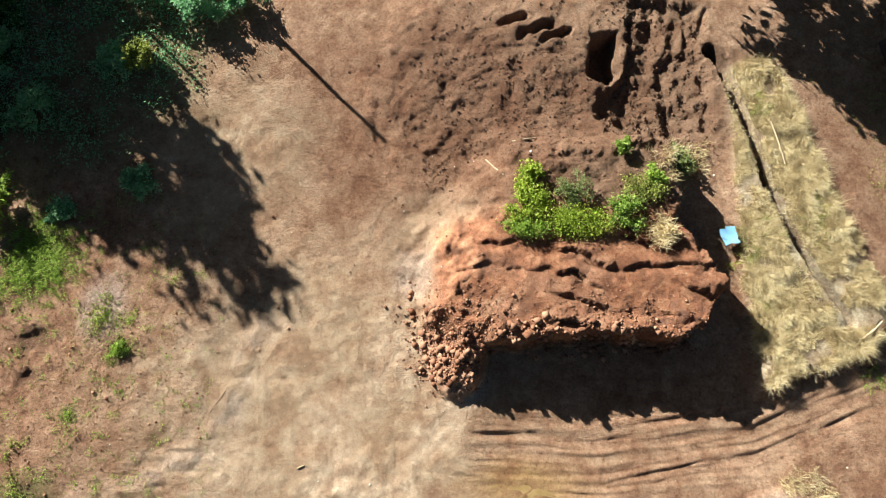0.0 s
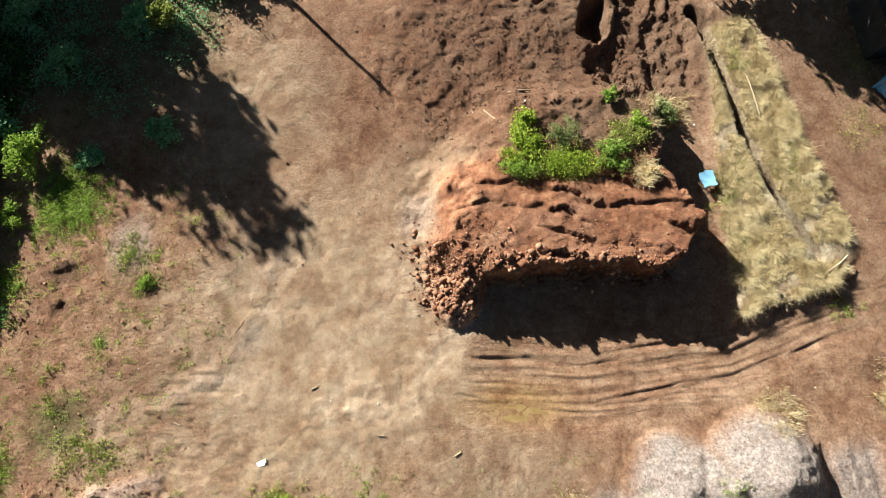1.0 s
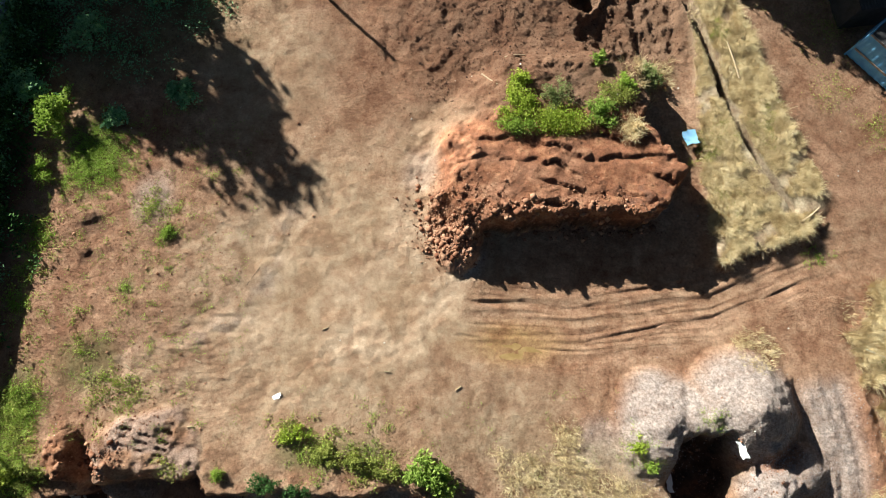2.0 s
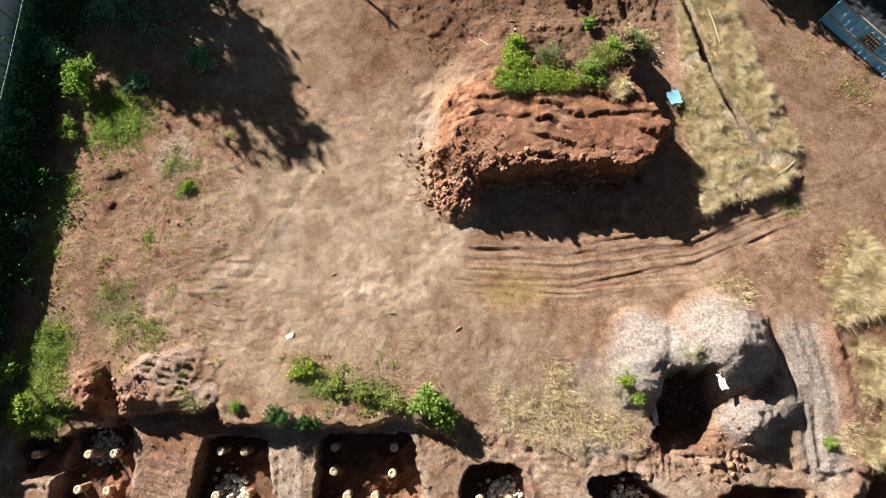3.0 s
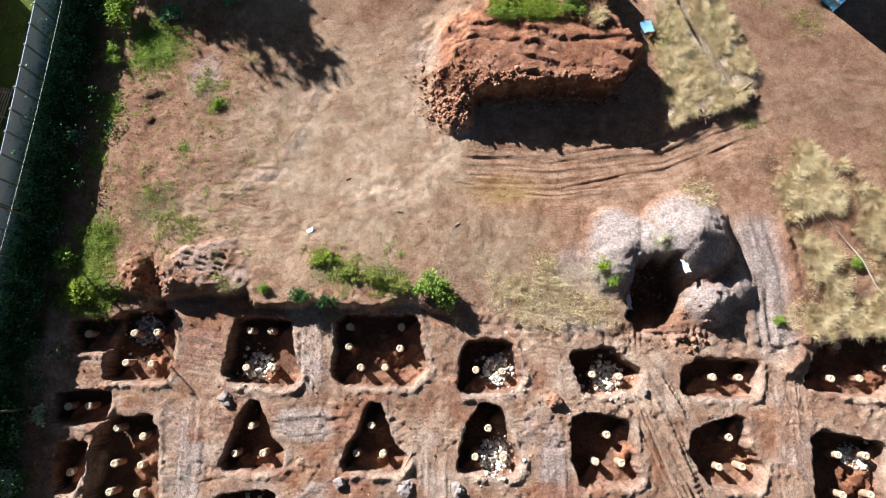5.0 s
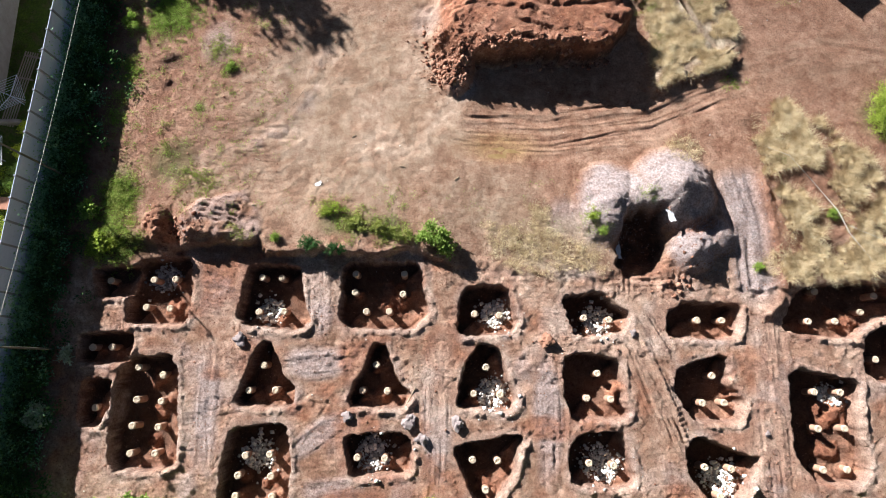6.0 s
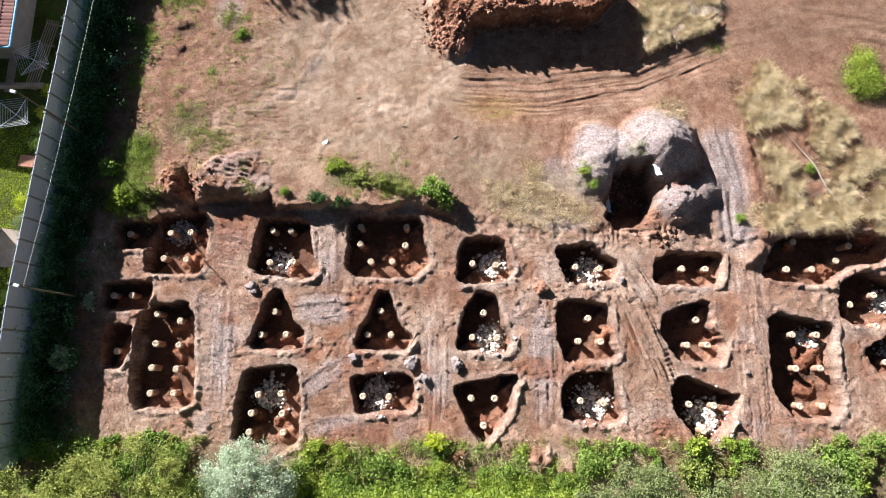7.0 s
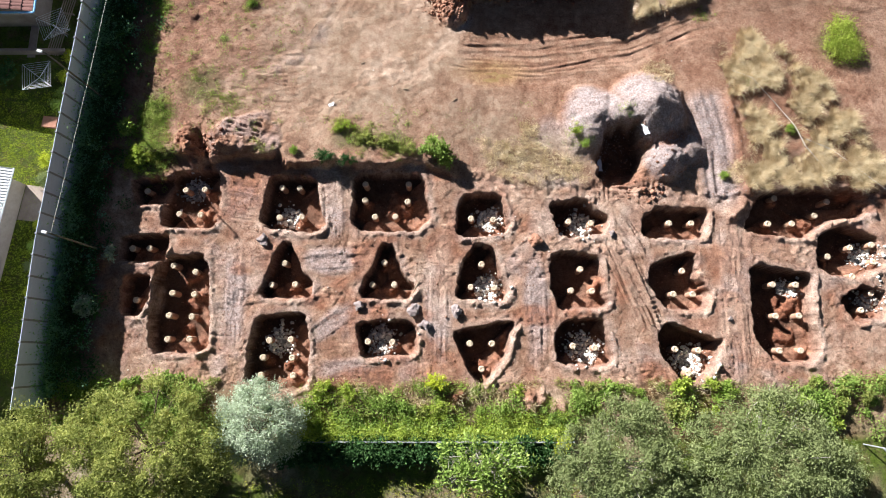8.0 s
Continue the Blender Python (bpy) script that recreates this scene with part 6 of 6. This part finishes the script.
# ---- container and shed by the track ----
def shipping_container(x, y, turn):
    root = thing("shipping_container", "weathered blue steel site container with a barred window and dark roof", "container", at=pose(x, y, float(land(np.array(x), np.array(y))), 0, 0, turn))
    L, W, T = 6.06, 2.44, 2.45
    for s in (-1, 1):
        n, v, f = 66, [], []
        for i in range(n + 1):
            u = -L / 2 + 0.1 + (L - 0.2) * i / n
            d = 0.018 if (i // 3) % 2 else -0.018
            v += [(u, s * (W / 2 - 0.03 + d), 0.12), (u, s * (W / 2 - 0.03 + d), T - 0.1)]
        f = [(2 * i, 2 * i + 2, 2 * i + 3, 2 * i + 1) for i in range(n)]
        part("side_panel", mesh_of("side_panel", np.array(v), np.array(f), BLUE), None, root)
        bm = bmesh.new()
        box(bm, s * (L / 2 - 0.05), 0, T / 2, 0.06, W - 0.1, T - 0.16, 0.01)
        part("end_panel", bm, BLUE, root)
        for e in (-1, 1):
            bm = bmesh.new()
            box(bm, e * (L / 2 - 0.06), s * (W / 2 - 0.06), T / 2, 0.14, 0.14, T, 0.02)
            part("corner_post", bm, BLUE, root)
        bm = bmesh.new()
        box(bm, 0, s * (W / 2 - 0.04), T - 0.05, L - 0.2, 0.1, 0.1, 0.015)
        part("top_rail", bm, RUST, root, "rusty pale top rail")
    v, n = [], 60
    for i in range(n + 1):
        u, d = -L / 2 + 0.12 + (L - 0.24) * i / n, (0.012 if (i // 3) % 2 else -0.012)
        v += [(u, -W / 2 + 0.09, T - 0.03 + d), (u, W / 2 - 0.09, T - 0.03 + d)]
    part("roof_panel", mesh_of("roof_panel", np.array(v), np.array([(2 * i, 2 * i + 2, 2 * i + 3, 2 * i + 1) for i in range(n)]), DARK_STEEL), None, root, "dark weathered roof sheet")
    bm = bmesh.new()
    box(bm, 0.4, -W / 2 + 0.0, 1.55, 1.15, 0.06, 0.95, 0.01)
    window = part("window", bm, DARK_STEEL, root, "dark barred window")
    for k in range(5):
        bm = bmesh.new()
        box(bm, -0.05 + 0.225 * k, -W / 2 - 0.05, 1.55, 0.03, 0.03, 0.95, 0.005)
        part("bar", bm, RUST, window)
    for k in range(3):
        bm = bmesh.new()
        box(bm, 0.4, -W / 2 - 0.055, 1.25 + 0.3 * k, 1.15, 0.03, 0.03, 0.005)
        part("bar", bm, RUST, window)
    bm = bmesh.new()
    box(bm, 0, -W / 2 - 0.02, 0.95, L - 0.3, 0.05, 0.12, 0.01)
    part("rubbing_rail", bm, RUST, root, "chalky pale rubbing rail")
    return root


shipping_container(29.5, 31.6, -48.4)
rib = thing("metal_shed", "small shed with a dark ribbed metal roof", "shed", at=pose(28.3, 37.2, 0, 0, 0, 8))
bm = bmesh.new()
box(bm, 0, 0, 1.25, 4.4, 4.0, 2.5, 0.01)
part("shed_wall", bm, DARK_STEEL, rib)
bm = bmesh.new()
box(bm, 0, 0, 2.56, 5.0, 4.6, 0.03)
for k in range(24):
    box(bm, -2.4 + 0.21 * k, 0, 2.585, 0.05, 4.6, 0.05)
part("shed_roof", bm, DARK_STEEL, rib)
lamp = bmesh.new()
box(lamp, -2.5, -1.2, 2.66, 0.25, 0.18, 0.12, 0.04)
part("floodlight", lamp, WHITE, rib, "small pale floodlight on the roof's edge")
weeds("shed_weeds", "dry weeds in the shade beside the container", np.concatenate([gauss(30, 25.4, 30.6, 1.2, 660), gauss(50, 28.6, 27.6, 1.2, 661), gauss(90, 25.8, 35, 2.2, 662)]), 14, 0.5, 0.2, 0.06, OLIVE_LEAF, 663)


# ---- sheets, sticks, hoses, boulders ----
def sheet(name, label, x, y, turn, tilt, sx, sy, mat, lift=0.12):
    """A bent board lying on uneven ground."""
    n = 7
    u, v = np.meshgrid(np.linspace(-sx / 2, sx / 2, n), np.linspace(-sy / 2, sy / 2, n))
    z = 0.05 * vnoise(u * 1.7 + x, v * 1.7, 670)
    edge = 0.07 * vnoise(u * 5 + 3, v * 5 + x, 671)
    top = np.stack([u + edge, v - edge, z], -1).reshape(-1, 3)
    idx2 = np.arange(n * n).reshape(n, n)
    q = np.stack([idx2[:-1, :-1], idx2[:-1, 1:], idx2[1:, 1:], idx2[1:, :-1]], -1).reshape(-1, 4)
    me2 = mesh_of(name, np.concatenate([top, top - (0, 0, 0.02)]), np.concatenate([q, q[:, ::-1] + n * n]), mat)
    ob = tagged(new(name, me2), label, "sheet")
    ob.matrix_basis = pose(x, y, float(land(np.array(x), np.array(y))) + lift, tilt, 0, turn)
    return ob


sheet("blue_sheet", "torn pale blue plastic sheet lying in the mound's shade", 15.5, 26.8, 15, 0, 0.85, 0.95, SHEET_BLUE, 0.55)
sheet("white_board", "small white board lying on the gravel slope", 16.6, 7.9, 14, 0, 0.42, 0.95, SHEET_WHITE, 0.35)
sheet("grey_board", "narrow pale board lying in the hollow below the gravel", 13.3, 5.8, 5, 0, 0.35, 1.35, SHEET_WHITE, 0.3)
sheet("white_bag", "white plastic bag on the bare soil", -9.9, 10.65, 30, 0, 0.5, 0.26, SHEET_WHITE, 0.06)


def stick(name, label, pts, radius, mat, category="stick", lift=0.05):
    root = thing(name, label, category)
    run = [(x, y, float(land(np.array(x), np.array(y))) + lift) for x, y in pts]
    part("shaft", tubes("shaft", [(run, [radius * (1 - 0.35 * k / len(run)) for k in range(len(run))])], mat, 7), mat, root)
    return root


stick("stick", "dark bent stick lying on the dusty soil", [(-12.2, 17.2), (-11.8, 17.8), (-11.45, 18.3)], 0.016, DARK_WOOD, lift=0.015)
stick("root", "dry pale root lying on the turned earth", [(2.2, 31.0), (2.6, 30.4), (3.1, 29.8)], 0.05, TWIG)
stick("root", "forked dry root on the turned earth", [(3.6, 31.8), (4.3, 31.9), (5.0, 32.2)], 0.06, TWIG)
stick("stick", "pale stick on the dry grass strip", [(18.6, 33.6), (18.9, 32.2), (19.1, 31.0)], 0.05, TWIG, lift=0.3)
stick("log", "short sawn log at the edge of the grass strip", [(19.0, 20.0), (19.2, 19.3)], 0.13, WOOD, "log", 0.12)
stick("log", "small sawn log beside another", [(19.5, 19.4), (19.6, 19.0)], 0.1, WOOD, "log", 0.1)
stick("branch", "pale fallen branch on the dry grass", [(21.8, 21.2), (22.6, 21.7), (23.2, 22.2)], 0.07, TWIG, lift=0.3)
stick("branch", "crooked bare branch on red soil", [(25.6, 12.0), (25.9, 10.8), (26.5, 10.0), (26.2, 9.6)], 0.06, TWIG)
stick("plank", "weathered pole leaning beside a pit", [(-3.1, -5.9), (-2.4, -4.6)], 0.06, WOOD, "plank", 0.12)
stick("hose", "long white hose trailing through the dry grass", [(24.8, 13.5), (26.4, 12.8), (28.0, 10.6), (29.6, 8.4), (30.3, 6.6), (31.6, 4.6)], 0.032, HOSE, "hose", 0.55)
stick("hose", "second white hose crossing the dry grass", [(30.4, 7.2), (32.6, 6.2), (35.3, 3.9), (37.0, 2.6)], 0.032, HOSE, "hose", 0.5)
for k, (x, y) in enumerate(((-14.9, 8.9), (-7.5, 14.5), (-14.9, 12.7), (-3.7, 12.1), (0.5, 11.0), (-19.0, 12.4))):
    stick("stick", "small broken stick on the soil", [(x, y), (x + 0.35, y + 0.3 * vnoise(k, 2, 680))], 0.04, TWIG, lift=0.03)


def boulder(x, y, size, mat, label, seed):
    g = np.random.default_rng(seed)
    bm = bmesh.new()
    bmesh.ops.create_icosphere(bm, subdivisions=3, radius=size / 2)
    for v in bm.verts:
        v.co *= 0.85 + 0.7 * noise.noise(v.co * 2.2 / size + Vector((seed, 0, 0))) + 0.3 * noise.noise(v.co * 6 / size)
        v.co.z *= 0.5
    me2 = bpy.data.meshes.new("boulder")
    bm.to_mesh(me2)
    bm.free()
    me2.materials.append(mat)
    ob = tagged(new("boulder", me2), label, "boulder", "boulders among the pits")
    ob.matrix_basis = pose(x, y, float(land(np.array(x), np.array(y))) + size * 0.18, 0, 0, seed * 37)
    return ob


for k, (x, y, s) in enumerate(((-15.3, -1.1, 1.0), (7.2, -1.3, 1.1), (-7.3, -6.6, 0.8), (-2.9, -6.9, 1.1), (-1.9, -8.2, 0.9), (0.6, -7.1, 1.0), (22.8, -7.9, 0.45), (13.7, -0.7, 0.6))):
    boulder(x, y, s, SPOIL_GREY if k != 1 else CLOD, "grey lump of stony spoil beside the pits", 690 + k)

# ---- muddy puddles in the ruts ----
for x, y, rx, ry, turn in ((3.4, 13.55, 1.1, 0.3, -4), (5.0, 13.1, 0.9, 0.4, -6), (3.8, 12.95, 0.9, 0.2, -4)):
    a = np.linspace(0, 2 * math.pi, 48, endpoint=False)
    rad = 1 + 0.25 * vnoise(np.cos(a) * 2 + x, np.sin(a) * 2, 700)
    v = np.stack([rx * rad * np.cos(a), ry * rad * np.sin(a), 0 * a], -1)
    v = np.concatenate([v, [[0, 0, 0]]])
    me2 = mesh_of("puddle", v, np.array([(k, (k + 1) % 48, 48) for k in range(48)]), MUD_WATER)
    ob = tagged(new("puddle", me2), "shallow ochre puddle of muddy water in the ruts", "puddle", "puddles in the ruts")
    c = land(x + v[:48, 0], y + v[:48, 1])
    ob.matrix_basis = pose(x, y, float(np.quantile(c, 0.4)), 0, 0, turn)
